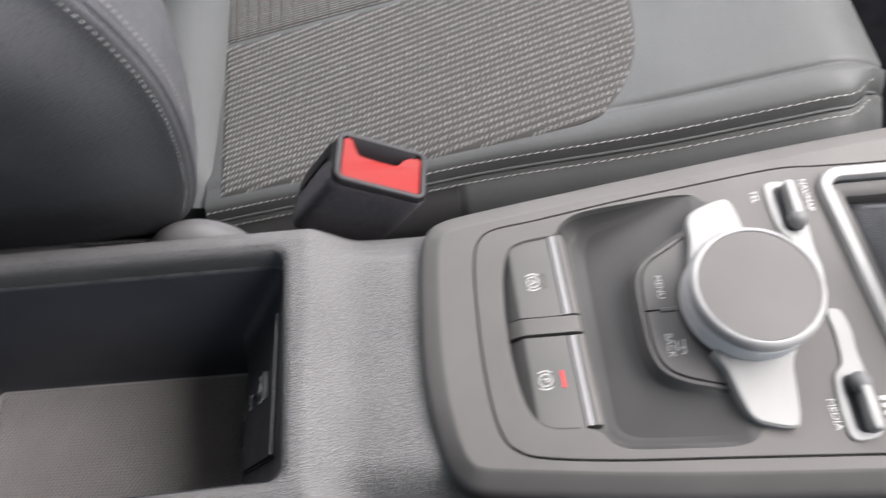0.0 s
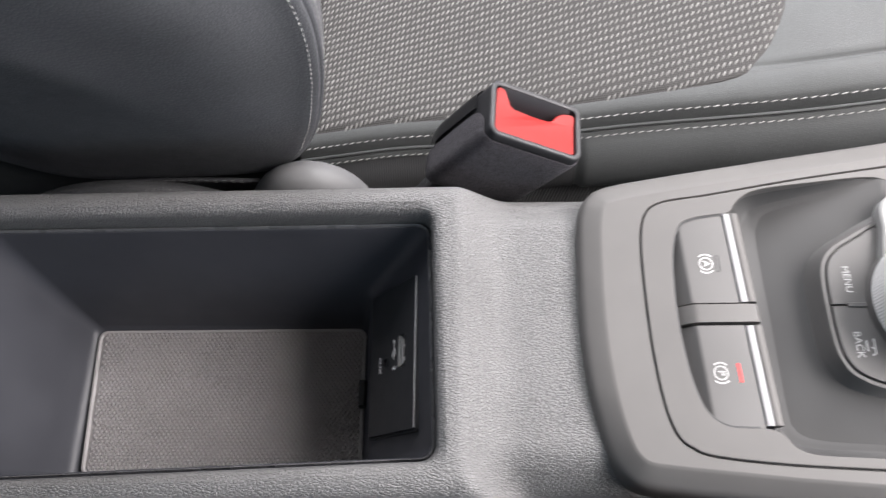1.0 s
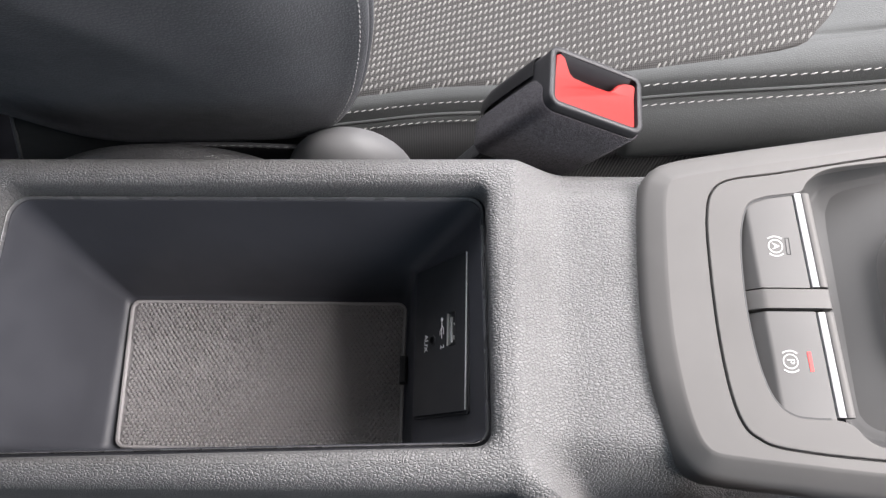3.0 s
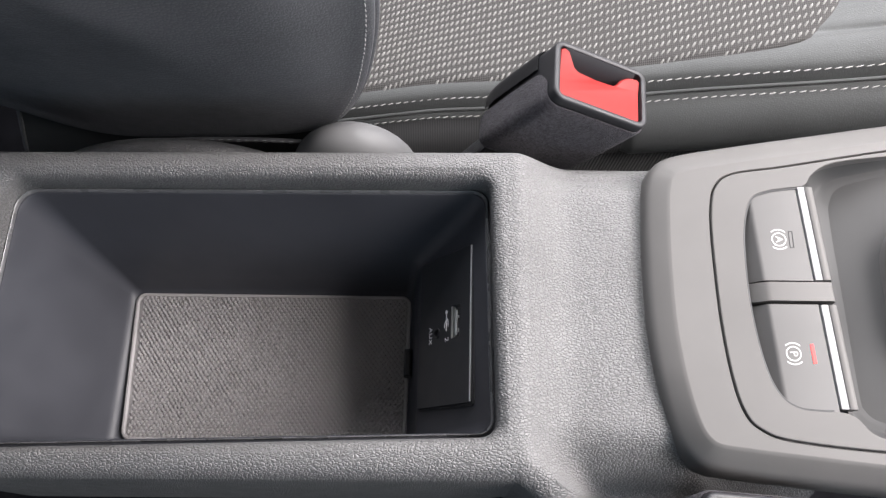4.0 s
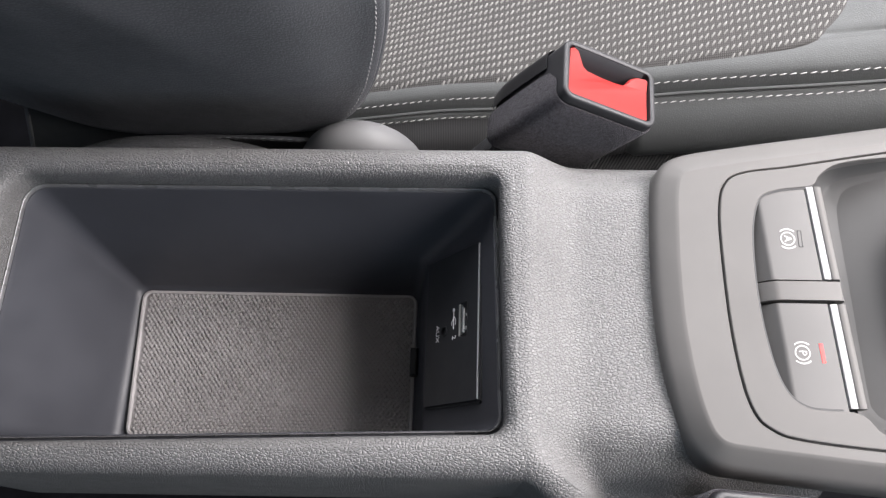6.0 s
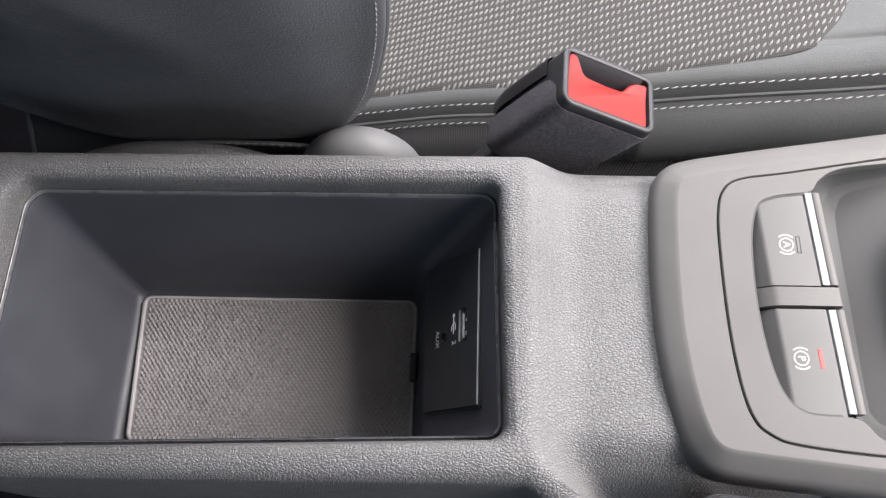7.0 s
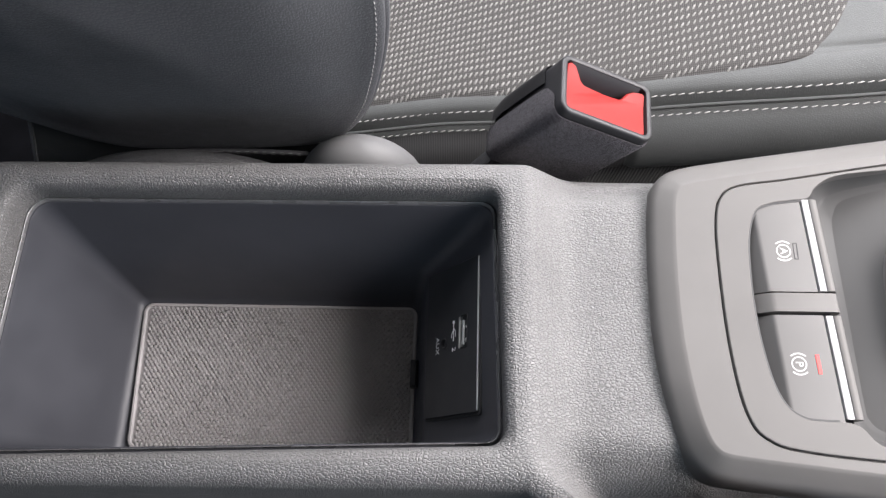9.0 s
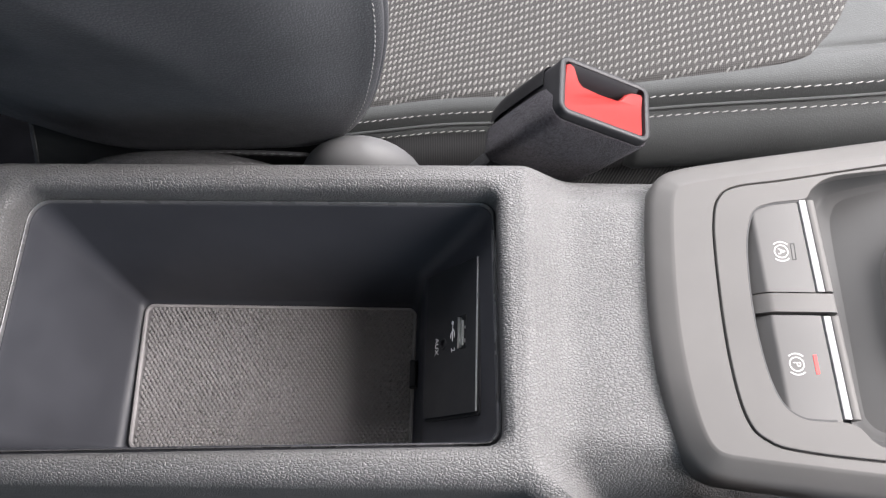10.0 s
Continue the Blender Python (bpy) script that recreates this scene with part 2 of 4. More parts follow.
def spline(ctrl, per=8, closed=True):
    """Catmull-Rom through the points, per steps each."""
    p = [Vector(c) if len(c) == 3 else Vector((*c, 0)) for c in ctrl]
    n, out = len(p), []
    for i in range(n if closed else n - 1):
        a, b, c, d = [p[(i + k) % n] if closed else p[min(n - 1, max(0, i + k))] for k in (-1, 0, 1, 2)]
        for k in range(per):
            t = k / per
            out.append(0.5 * (2 * b + (c - a) * t + (2 * a - 5 * b + 4 * c - d) * t * t + (3 * b - a - 3 * c + d) * t ** 3))
    if not closed:
        out.append(p[-1].copy())
    return out


def at_z(loop, z):
    return [Vector((p.x, p.y, z(p) if callable(z) else z)) for p in loop]


def inset(loop, d, z=None):
    """The loop moved inwards by d in its plane of x and y."""
    n = len(loop)
    area = sum(loop[i].x * loop[(i + 1) % n].y - loop[(i + 1) % n].x * loop[i].y for i in range(n))
    s = 1 if area > 0 else -1
    out = []
    for i in range(n):
        t = loop[(i + 1) % n] - loop[i - 1]
        t.z = 0
        t.normalize()
        out.append(Vector((loop[i].x - s * t.y * d, loop[i].y + s * t.x * d, loop[i].z if z is None else z)))
    return out


def loft(bm, loops, closed=True, cap0=False, cap1=False):
    rows = [[bm.verts.new(p) for p in l] for l in loops]
    n = len(rows[0])
    for a, b in zip(rows, rows[1:]):
        for i in range(n if closed else n - 1):
            j = (i + 1) % n
            bm.faces.new((a[i], a[j], b[j], b[i]))
    if cap0:
        bm.faces.new(rows[0])
    if cap1:
        bm.faces.new(rows[-1])
    return rows


def fill(bm, outer, holes=()):
    """Flat face between an outline and holes in it."""
    from mathutils.geometry import tessellate_polygon
    loops = [outer, *holes]
    flat = [p for l in loops for p in l]
    vs = [bm.verts.new(p) for p in flat]
    mark = bm.faces.layers.int.get("flat") or bm.faces.layers.int.new("flat")
    for a, b, c in tessellate_polygon(loops):
        try:
            bm.faces.new((vs[a], vs[b], vs[c]))[mark] = 1
        except ValueError:
            pass


def moved(bm, m):
    bmesh.ops.transform(bm, matrix=m, verts=bm.verts)
    return bm


def ellipsoid(bm, c, r, n=24, k=14):
    loops = []
    for i in range(1, k):
        a = math.pi * i / k
        loops.append([Vector((c[0] + r[0] * math.sin(a) * math.cos(t), c[1] + r[1] * math.sin(a) * math.sin(t), c[2] - r[2] * math.cos(a))) for t in [2 * math.pi * j / n for j in range(n)]])
    loft(bm, loops, cap0=True, cap1=True)


def disc(c, r, z, n=48):
    return [Vector((c[0] + r * math.cos(2 * math.pi * i / n), c[1] + r * math.sin(2 * math.pi * i / n), z)) for i in range(n)]


def bar(bm, c, half, m=None, edge=0.25):
    """A small block with chamfered upper edges, centred at c."""
    x, y, z = half
    lo = [(-x, -y), (x, -y), (x, y), (-x, y)]
    rows = [[Vector((a, b, -z)) for a, b in lo], [Vector((a, b, z - edge)) for a, b in lo],
            [Vector((a * (1 - edge / x), b * (1 - edge / y), z)) for a, b in lo]]
    rows = [[(m @ p if m else p) + Vector(c) for p in row] for row in rows]
    loft(bm, rows, cap0=True, cap1=True)


def lettering(name, text, size, at, mat, parent, m=None, label=""):
    """Raised print: the letters' tops point forwards in the car and the line runs towards the near side."""
    cu = bpy.data.curves.new(name, "FONT")
    cu.body, cu.size, cu.align_x, cu.align_y, cu.extrude = text, size, "CENTER", "CENTER", 0.04
    tmp = bpy.data.objects.new(name, cu)
    scene.collection.objects.link(tmp)
    me = bpy.data.meshes.new_from_object(tmp.evaluated_get(bpy.context.evaluated_depsgraph_get()))
    bpy.data.objects.remove(tmp)
    bm = bmesh.new()
    bm.from_mesh(me)
    moved(bm, Matrix.Translation(at) @ (m or TURN_TEXT))
    return part_raw(name, bm, mat, parent, label)


TURN_TEXT = Matrix(((0, 1, 0, 0), (-1, 0, 0, 0), (0, 0, 1, 0), (0, 0, 0, 1)))


def stitches(name, path, length, gap, parent, label, width=0.45, lift=0.25, skew=0.0, mat=None):
    """A row of thread stitches laid along a path of points with normals."""
    bm = bmesh.new()
    seg = [(path[i + 1][0] - path[i][0]).length for i in range(len(path) - 1)]
    total, s = sum(seg), 0.0

    def place(d):
        for i, l in enumerate(seg):
            if d <= l or i == len(seg) - 1:
                f = d / l if l else 0
                return path[i][0].lerp(path[i + 1][0], f), path[i][1].lerp(path[i + 1][1], f).normalized()
            d -= l
    while s + length < total:
        a, na = place(s)
        b = place(s + length)[0]
        t = (b - a).normalized()
        side = t.cross(na).normalized()
        a, b = a + side * skew, b - side * skew
        ring = []
        for f, w, h in ((0, 0.35, -0.2), (0.2, 0.9, 0.8), (0.5, 1, 1), (0.8, 0.9, 0.8), (1, 0.35, -0.2)):
            c = a.lerp(b, f) + na * (lift * h)
            ring.append([c + side * (width * w * math.cos(q)) + na * (width * w * math.sin(q)) for q in [i * math.pi / 3 for i in range(6)]])
        loft(bm, ring, cap0=True, cap1=True)
        s += length + gap
    bmesh.ops.recalc_face_normals(bm, faces=bm.faces)
    return part_raw(name, bm, mat or thread, parent, label, kind="stuff")

# ---- cabin shell ----
def box_wall(name, boxes, mat, label, category):
    bm = bmesh.new()
    for x0, x1, y0, y1, z0, z1 in boxes:
        loft(bm, [[Vector(p) for p in ((x0, y0, z), (x1, y0, z), (x1, y1, z), (x0, y1, z))] for z in (z0, z1)], cap0=True, cap1=True)
    return tagged(part(name, bm, mat), label, category, kind="structure")


box_wall("floor", [(-1300, 1300, -700, 860, -480, -430)], carpet, "black carpeted car floor under the seats", "floor")
box_wall("ceiling", [(-1300, 420, -700, 860, 760, 800)], headliner, "pale fabric headliner of the car", "ceiling")
for wname, y0, y1 in (("wall_far", 820, 860), ("wall_near", -700, -660)):
    box_wall(wname, [(-1300, 1300, y0, y1, -430, 290), (-1300, -480, y0, y1, 290, 760), (560, 1300, y0, y1, 290, 760), (-480, 560, y0, y1, 690, 760)],
             cabin_trim, "dark door trim with an open window band", "wall")
box_wall("wall_front", [(820, 1300, -660, 820, -430, 280)], cabin_trim, "dark dashboard closing the front of the cabin", "wall")
box_wall("wall_rear", [(-1300, -1260, -660, 820, -430, 380), (-1300, -1260, -660, 820, 700, 760)], cabin_trim, "dark rear trim below the rear window", "wall")

# ---- centre console ----
console = thing("center_console", (20, 77, -430), "dark grey car centre console with open bin, switches and rotary control", "car console")


def near_taper(p, rate=0.043):
    t = min(1, max(0, (119 - p.y) / 91))
    return Vector((p.x, p.y + t * rate * (min(p.x, -60) + 60), p.z))


def front_shear(p, amount=1.0):
    """The front end of the bin leans back a little towards the far side."""
    return Vector((p.x - 0.03 * amount * (p.y - 76) * smoothstep(-150, -70, p.x), p.y, p.z))


def ramp(u, w):
    return 0.5 * (u + math.sqrt(u * u + w * w))


def near_edge(x):
    return 25.2 - 12 * smoothstep(-52, -28, x)


def console_top(x, y):
    x -= 0.028 * max(0, 34 - y) ** 2
    ahead = smoothstep(-50, -30, x)
    side = max(0, abs(y - 76) - (38 if y < 76 else 42))
    return 4.1 - 0.72 * ramp(x + 49.5, 1.3) + 0.715 * ramp(x + 33.5, 5.0) - 12 * smoothstep(5, 22, x) - ahead * (0.045 if y < 76 else 0.05) * side ** 2


bm = bmesh.new()
IN = (-245.4, -58.9, 31.0, 122.3)
RING_FRONT = -52
rim = []
for out, z in ((0, -11), (0, -3.0), (0.1, -0.2), (0.6, 1.9), (1.7, 3.4), (3.4, 4.0)):
    corner = 5.5 + out * 0.8
    rim.append([front_shear(near_taper(p)) for p in rr(IN[0] - out, IN[1] + out, IN[2] - out, IN[3] + out, (corner, 9 + out * 0.6, 9 + out * 0.6, corner), z)])
edge = [near_taper(p, 0.017) for p in rr(-262, RING_FRONT, 25.2, 127, (0.05, 10, 10, 0.05))]
for k in range(1, 7):
    rim.append([Vector((a.x + (b.x - a.x) * k / 6, a.y + (b.y - a.y) * k / 6, 0)) for a, b in zip(rim[5], edge)])
    rim[-1] = [Vector((p.x, p.y, console_top(p.x, p.y))) for p in rim[-1]]
loft(bm, rim)
# saddle ahead of the bin
sx = [RING_FRONT + (60 - RING_FRONT) * k / 75 for k in range(76)]
loft(bm, [[Vector((x, y, console_top(x, y))) for y in [near_edge(x) + (127 - near_edge(x)) * k / 48 for k in range(49)]] for x in sx], closed=False)
# flanks, rounded over at the top
side_rows = [p for p in edge if p.x < RING_FRONT - 0.5]
near_part = sorted([p for p in side_rows if p.y < 75 and p.x > -252], key=lambda p: -p.x)
rear_part = sorted([p for p in side_rows if p.x <= -252], key=lambda p: p.y)
far_part = sorted([p for p in side_rows if p.y >= 75 and p.x > -252], key=lambda p: p.x)
path = [Vector((x, near_edge(x), 0)) for x in reversed(sx)] + near_part + rear_part + far_part + [Vector((x, 127, 0)) for x in sx]
top = [Vector((p.x, p.y, console_top(p.x, p.y))) for p in path]
outward = []
for i in range(len(path)):
    t = path[min(i + 1, len(path) - 1)] - path[max(i - 1, 0)]
    outward.append(Vector((t.y, -t.x, 0)).normalized())
if outward[2].y > 0:
    outward = [-o for o in outward]


def roll(p):
    return 8.6 if p.y < 76 else 7.5


flank = [top]
for k in range(1, 8):
    a = math.pi / 2 * k / 7
    flank.append([p + o * (roll(p) * math.sin(a)) - Vector((0, 0, roll(p) * (1 - math.cos(a)))) for p, o in zip(top, outward)])
for flare, z in ((10.5, -70), (12.5, -430)):
    wide = [flare + (flare - 5.5) * smoothstep(-25, -70, p.x) * (1 if p.y < 76 else 0) for p in top]
    flank.append([Vector(((p + o * w).x, (p + o * w).y, z)) for p, o, w in zip(top, outward, wide)])
loft(bm, flank, closed=False)
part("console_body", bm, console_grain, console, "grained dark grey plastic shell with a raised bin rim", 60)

# bin liner with a fine lip; its front wall breaks into a sloping socket face
Z_FLOOR = -79.0
FRONT = ((0, -59.3), (-9, -59.7), (-17, -64.5), (-51, -88), (-76, -93), (-79, -93.5))


def front_x(z):
    for (za, xa), (zb, xb) in zip(FRONT, FRONT[1:]):
        if zb <= z <= za:
            return xa + (xb - xa) * (z - za) / (zb - za)
    return FRONT[0][1]


def liner_loop(z, shrink=0.0):
    t = min(1, max(0, (-z - 8) / 71))
    out = rr(-245.0 + 16.6 * t + shrink, front_x(z) - shrink, 32.2 - 5 * t + shrink, 121.9 - 21.7 * t - shrink, (5 - t, 8 - 4 * t, 8 - 4 * t, 5 - t), z)
    return [front_shear(Vector((p.x, p.y + (near_taper(p).y - p.y) * (1 - t), p.z)), 1 - t) for p in out]


bm = bmesh.new()
rows = [liner_loop(-13, -0.9), liner_loop(-9.4, -0.9), liner_loop(-9.4, 0.9)]
rows += [liner_loop(z, 1.0) for z in (-10, -12, -16, -17.5, -22, -30, -38, -46, -50.5, -52, -58, -66, -75)]
rows += [liner_loop(-78, 2.0), liner_loop(Z_FLOOR, 4.0)]
loft(bm, rows, cap1=True)
part("bin_liner", bm, liner_plastic, console, "black smooth plastic liner of the storage bin", 40)
bm = bmesh.new()
loft(bm, [liner_loop(z, d) for z, d in ((-9.6, 0.0), (-8.4, 0.02), (-8.1, 0.1), (-8.0, 0.22), (-8.1, 0.36), (-8.4, 0.44), (-10.2, 0.48))])
part("liner_lip", bm, lip_highlight_plastic, console, "fine glossy lip round the bin liner, lightened as its highlight", 60)

# socket panel on the sloping face
P_TOP, P_FOOT = Vector((-65.5, 0, -17)), Vector((-89, 0, -51))
WALL_UP = (P_TOP - P_FOOT).normalized()
U = Vector((0, -1, 0))
WN = U.cross(WALL_UP).normalized()
M_TURN = Matrix((U, WALL_UP, WN)).transposed().to_4x4()
M_PANEL = Matrix.Translation((P_TOP + P_FOOT) / 2 + Vector((0, 76.5, 0))) @ M_TURN
bm = bmesh.new()
panel_loop = rr(-27.2, 32.9, -17.5, 19.9, 1.2, 0, 4, 6)
usb_hole = rr(-5.1, 8.1, 7.1, 12.9, 0.7, 0, 3, 4)
AUX_AT = (4.2, -3.6)
loft(bm, [at_z(panel_loop, -0.5), at_z(panel_loop, 0.9), inset(panel_loop, 0.35, 1.25)])
fill(bm, inset(panel_loop, 0.35, 1.25), [at_z(usb_hole, 1.25), at_z(disc(AUX_AT, 1.9, 0, 24), 1.25)])
loft(bm, [at_z(usb_hole, 1.25), at_z(usb_hole, -1)])
loft(bm, [disc(AUX_AT, 1.9, 1.25, 24), disc(AUX_AT, 1.9, -5, 24)], cap1=True)
moved(bm, M_PANEL)
panel = part("socket_panel", bm, socket_plastic, console, "black plastic panel with charging and audio sockets")
bm = bmesh.new()
loft(bm, [rr(-28.0, 33.8, -18.2, 20.6, 1.4, z, 4, 6) for z in (-0.6, 0.25)], cap1=True)
moved(bm, M_PANEL)
part("panel_joint", bm, seam_black, console)
# pale strip laid on the black panel's edge as its highlight
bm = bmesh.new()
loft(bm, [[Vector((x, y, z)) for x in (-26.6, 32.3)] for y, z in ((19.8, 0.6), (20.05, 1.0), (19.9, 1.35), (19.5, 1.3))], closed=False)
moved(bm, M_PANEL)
part("panel_edge_highlight", bm, ring_silver, panel, "thin pale strip painted as a highlight along the panel's edge")
bm = bmesh.new()
sh = rr(-4.8, 7.8, 7.4, 12.6, 0.6, 0, 3, 4)
loft(bm, [at_z(sh, -9), at_z(sh, 1.3), inset(sh, 0.25, 1.3), inset(sh, 0.25, -9)], cap1=True)
moved(bm, M_PANEL)
part("usb_shroud", bm, seam_black, panel, "dark socket throat")
bm = bmesh.new()
bar(bm, (1.5, 7.55, 0.7), (6.2, 0.55, 0.85), None, 0.15)
moved(bm, M_PANEL)
part("usb_shell", bm, silver, panel, "bright metal socket shell")
# tongue in a pale colour that stands for its lit edge
bm = bmesh.new()
bar(bm, (1.7, 9.2, -0.3), (4.9, 0.42, 1.4), None, 0.15)
moved(bm, M_PANEL)
part("usb_tongue", bm, ring_silver, panel, "tongue of the socket, coloured pale for its lit edge")
# two small silver blocks added as the glints inside the socket
for k, half in ((-0.2, 0.45), (5.0, 0.75)):
    bm = bmesh.new()
    bar(bm, (k, 11.4, 0.2), (half, half * 0.75, 0.8), None, 0.2)
    moved(bm, M_PANEL)
    part("usb_glint", bm, silver, panel, "small bright block put in as a glint")
bm = bmesh.new()
loft(bm, [disc(AUX_AT, 2.3, 1.2, 24), disc(AUX_AT, 2.2, 1.55, 24), disc(AUX_AT, 1.75, 1.55, 24), disc(AUX_AT, 1.7, -3, 24)])
moved(bm, M_PANEL)
part("aux_ring", bm, buckle_black, panel)
lettering("aux_lettering", "AUX", 3.4, M_PANEL @ Vector((4.5, -8.6, 1.3)), grey_print, panel, M_TURN)
lettering("socket_number", "2", 3.6, M_PANEL @ Vector((7.6, 3.6, 1.3)), grey_print, panel, M_TURN)
bm = bmesh.new()
bar(bm, (0.6, 3.2, 1.3), (3.6, 0.2, 0.06), None, 0.02)
loft(bm, [disc((-3.2, 3.2), 0.8, 1.25, 12), disc((-3.2, 3.2), 0.8, 1.36, 12)], cap1=True)
bar(bm, (-0.2, 3.85, 1.3), (1.0, 0.18, 0.06), Matrix.Rotation(radians(40), 4, "Z"), 0.02)
bar(bm, (1.6, 4.5, 1.3), (1.1, 0.18, 0.06), None, 0.02)
bar(bm, (0.6, 2.6, 1.3), (0.9, 0.18, 0.06), Matrix.Rotation(radians(-40), 4, "Z"), 0.02)
bar(bm, (2.0, 1.95, 1.3), (0.8, 0.18, 0.06), None, 0.02)
moved(bm, M_PANEL)
part("usb_symbol", bm, grey_print, panel)
# small catch at the foot of the front wall
bm = bmesh.new()
bar(bm, (-95.0, 66, -73), (1.6, 6.0, 3.4), None, 0.8)
part("catch", bm, seam_black, console)

# rubber mat in the bin
mat_thing = thing("bin_mat", (-161, 66, Z_FLOOR), "brown-grey rubber mat with diamond nubs in the bin", "rubber mat")
ML = [Vector((p.x + (0.0 if p.x > -160 else -0.045 * (p.y - 65) * 1.0), p.y, 0)) for p in rr(-224, -95, 30.5, 97.8, 4.5, 0, 6, 10)]
bm = bmesh.new()
loft(bm, [at_z(ML, Z_FLOOR + 0.05), at_z(ML, Z_FLOOR + 1.6), inset(ML, 0.5, Z_FLOOR + 2.1), inset(ML, 1.3, Z_FLOOR + 2.1), inset(ML, 1.8, Z_FLOOR + 1.1)], cap0=True, cap1=True)
part("mat_base", bm, mat_rubber, mat_thing)
bm = bmesh.new()
pitch_x, pitch_y = 2.15, 1.42
verts, faces = [], []
iy = 1
y = 32.94
while y < 95.6:
    x = -221.2 + (pitch_x / 2 if iy % 2 else 0)
    while x < -97.2:
        if x > -220.6 - 0.045 * (y - 65):
            z0, h = Z_FLOOR + 1.1, 1.3
            i0 = len(verts)
            for dx, dy in ((-0.9, 0), (0, -1.16), (0.9, 0), (0, 1.16)):
                verts.append((x + dx, y + dy, z0))
            for dx, dy in ((-0.42, 0), (0, -0.56), (0.42, 0), (0, 0.56)):
                verts.append((x + dx, y + dy, z0 + h))
            faces += [(i0, i0 + 1, i0 + 5, i0 + 4), (i0 + 1, i0 + 2, i0 + 6, i0 + 5), (i0 + 2, i0 + 3, i0 + 7, i0 + 6), (i0 + 3, i0, i0 + 4, i0 + 7), (i0 + 4, i0 + 5, i0 + 6, i0 + 7)]
        x += pitch_x
    y += pitch_y
    iy += 1
tmp_me = bpy.data.meshes.new("nubs")
tmp_me.from_pydata(verts, [], faces)
bm.from_mesh(tmp_me)
bpy.data.meshes.remove(tmp_me)
part_raw("ribbed_surface", bm, mat_rubber, mat_thing, "diamond nubs of the mat", 20, "stuff")

# ---- control plate ----
OUT = spline([(300, 4), (180, 9.5), (110, 12.8), (68, 15.6), (40, 18.2), (24, 19.8), (12, 21.6), (5.4, 25.6), (0.8, 33), (-2.8, 47), (-5.2, 66), (-5.8, 86), (-5.2, 107), (-4.0, 121), (-0.9, 129.6), (7, 135.2),
              (30, 139.6), (60, 144.2), (92, 149), (180, 161), (296, 172), (303, 166), (304, 88), (303, 14)], 9)
SEAM = spline([(18.4, 71), (17.9, 97), (18.6, 112), (21.2, 121), (28, 125.7), (46, 128.5), (80, 134.3), (110, 138.5), (140, 142.6), (154, 143.8), (168, 143.2), (200, 142.8), (291, 142.8), (298, 136), (298, 88), (298, 26),
               (292, 17.6), (150, 24.7), (110, 26.7), (64, 29), (37, 31.8), (28, 35), (23.4, 40), (20.4, 51)], 9)
bm = bmesh.new()
ring = [at_z(OUT, -26), inset(OUT, 0.1, -14), inset(OUT, 0.4, -7), inset(OUT, 0.9, -4.9), inset(OUT, 1.8, -3.5), inset(OUT, 3.2, -2.6), inset(OUT, 7.8, -0.5), inset(OUT, 8.7, -0.12), inset(OUT, 9.4, 0.0)]
ring = [[Vector((p.x, p.y, p.z * (1 + 0.6 * smoothstep(60, 25, p.y)) if p.z > -14 else p.z)) for p in l] for l in ring]
loft(bm, ring)
hole = inset(SEAM, -0.45, 0.0)
fill(bm, [p for p in ring[-1]], [hole])
loft(bm, [hole, inset(SEAM, -0.25, -0.35), at_z(inset(SEAM, -0.2), -3)])
part("plate_surround", bm, plate_plastic, console, "matt grey plastic surround with a bevelled edge", 30)
bm = bmesh.new()
loft(bm, [inset(SEAM, -1.2, -1.8), inset(SEAM, 1.2, -1.8)])
part("plate_joint", bm, seam_black, console)

# insert panel: opening for the switches and for the hollow round the rotary control
HOLE = spline([(29, 73), (28.6, 90), (29.6, 105), (33, 115.5), (39, 118.8), (46, 119.9), (52.5, 121), (55.5, 125), (61, 128.9), (70, 131.0), (88, 133.0), (99, 134.2), (106, 134.5), (111, 133.8),
               (114.5, 131.2), (118, 124), (119, 82), (118, 43), (114.5, 35), (111, 32.2), (106, 31.2), (99, 31.1), (88, 31.6), (70, 32.6), (63, 34.8), (58.6, 39.6), (54, 41.2), (47, 41.4), (40.5, 42.3), (35, 46.6), (31.4, 56)], 6)
bm = bmesh.new()
loft(bm, [inset(SEAM, 0.3, -3), inset(SEAM, 0.35, -0.2), inset(SEAM, 0.55, 0.2), inset(SEAM, 0.8, 0.3)])
SHIFT = [Vector((p.x - 0.09 * (p.y - 83), p.y, 0)) for p in rr(167.5, 290, 28, 140.5, 11, 0, 8, 8)]
fill(bm, inset(SEAM, 0.8, 0.3), [inset(HOLE, -0.3, 0.3), inset(SHIFT, 4.0, 0.3)])


def wall_depth(p):
    return -9.0 * smoothstep(118, 100, p.x) if p.x > 57 else -9.0


loft(bm, [inset(HOLE, -0.3, 0.3), inset(HOLE, -0.12, 0.2), inset(HOLE, -0.02, -0.1), [Vector((p.x, p.y, min(-0.5, wall_depth(p) * 0.4))) for p in HOLE], [Vector((p.x, p.y, min(-0.6, wall_depth(p)))) for p in HOLE]])
part("insert_panel", bm, panel_plastic, console, "matt grey plastic insert with a fine joint round it", 30)

# hollow round the rotary control: its floor climbs forwards
PK = [(57.0, 44), (58.4, 39.8), (63, 34.8), (70, 32.6), (88, 31.2), (108, 30.3), (113, 30.2), (121, 31.8), (121, 40), (121, 126), (121, 134.4), (113, 136.0), (104, 135.2), (88, 133.6), (70, 131.8), (61, 129.8), (55.4, 125.5), (53.0, 119), (55.0, 81)]
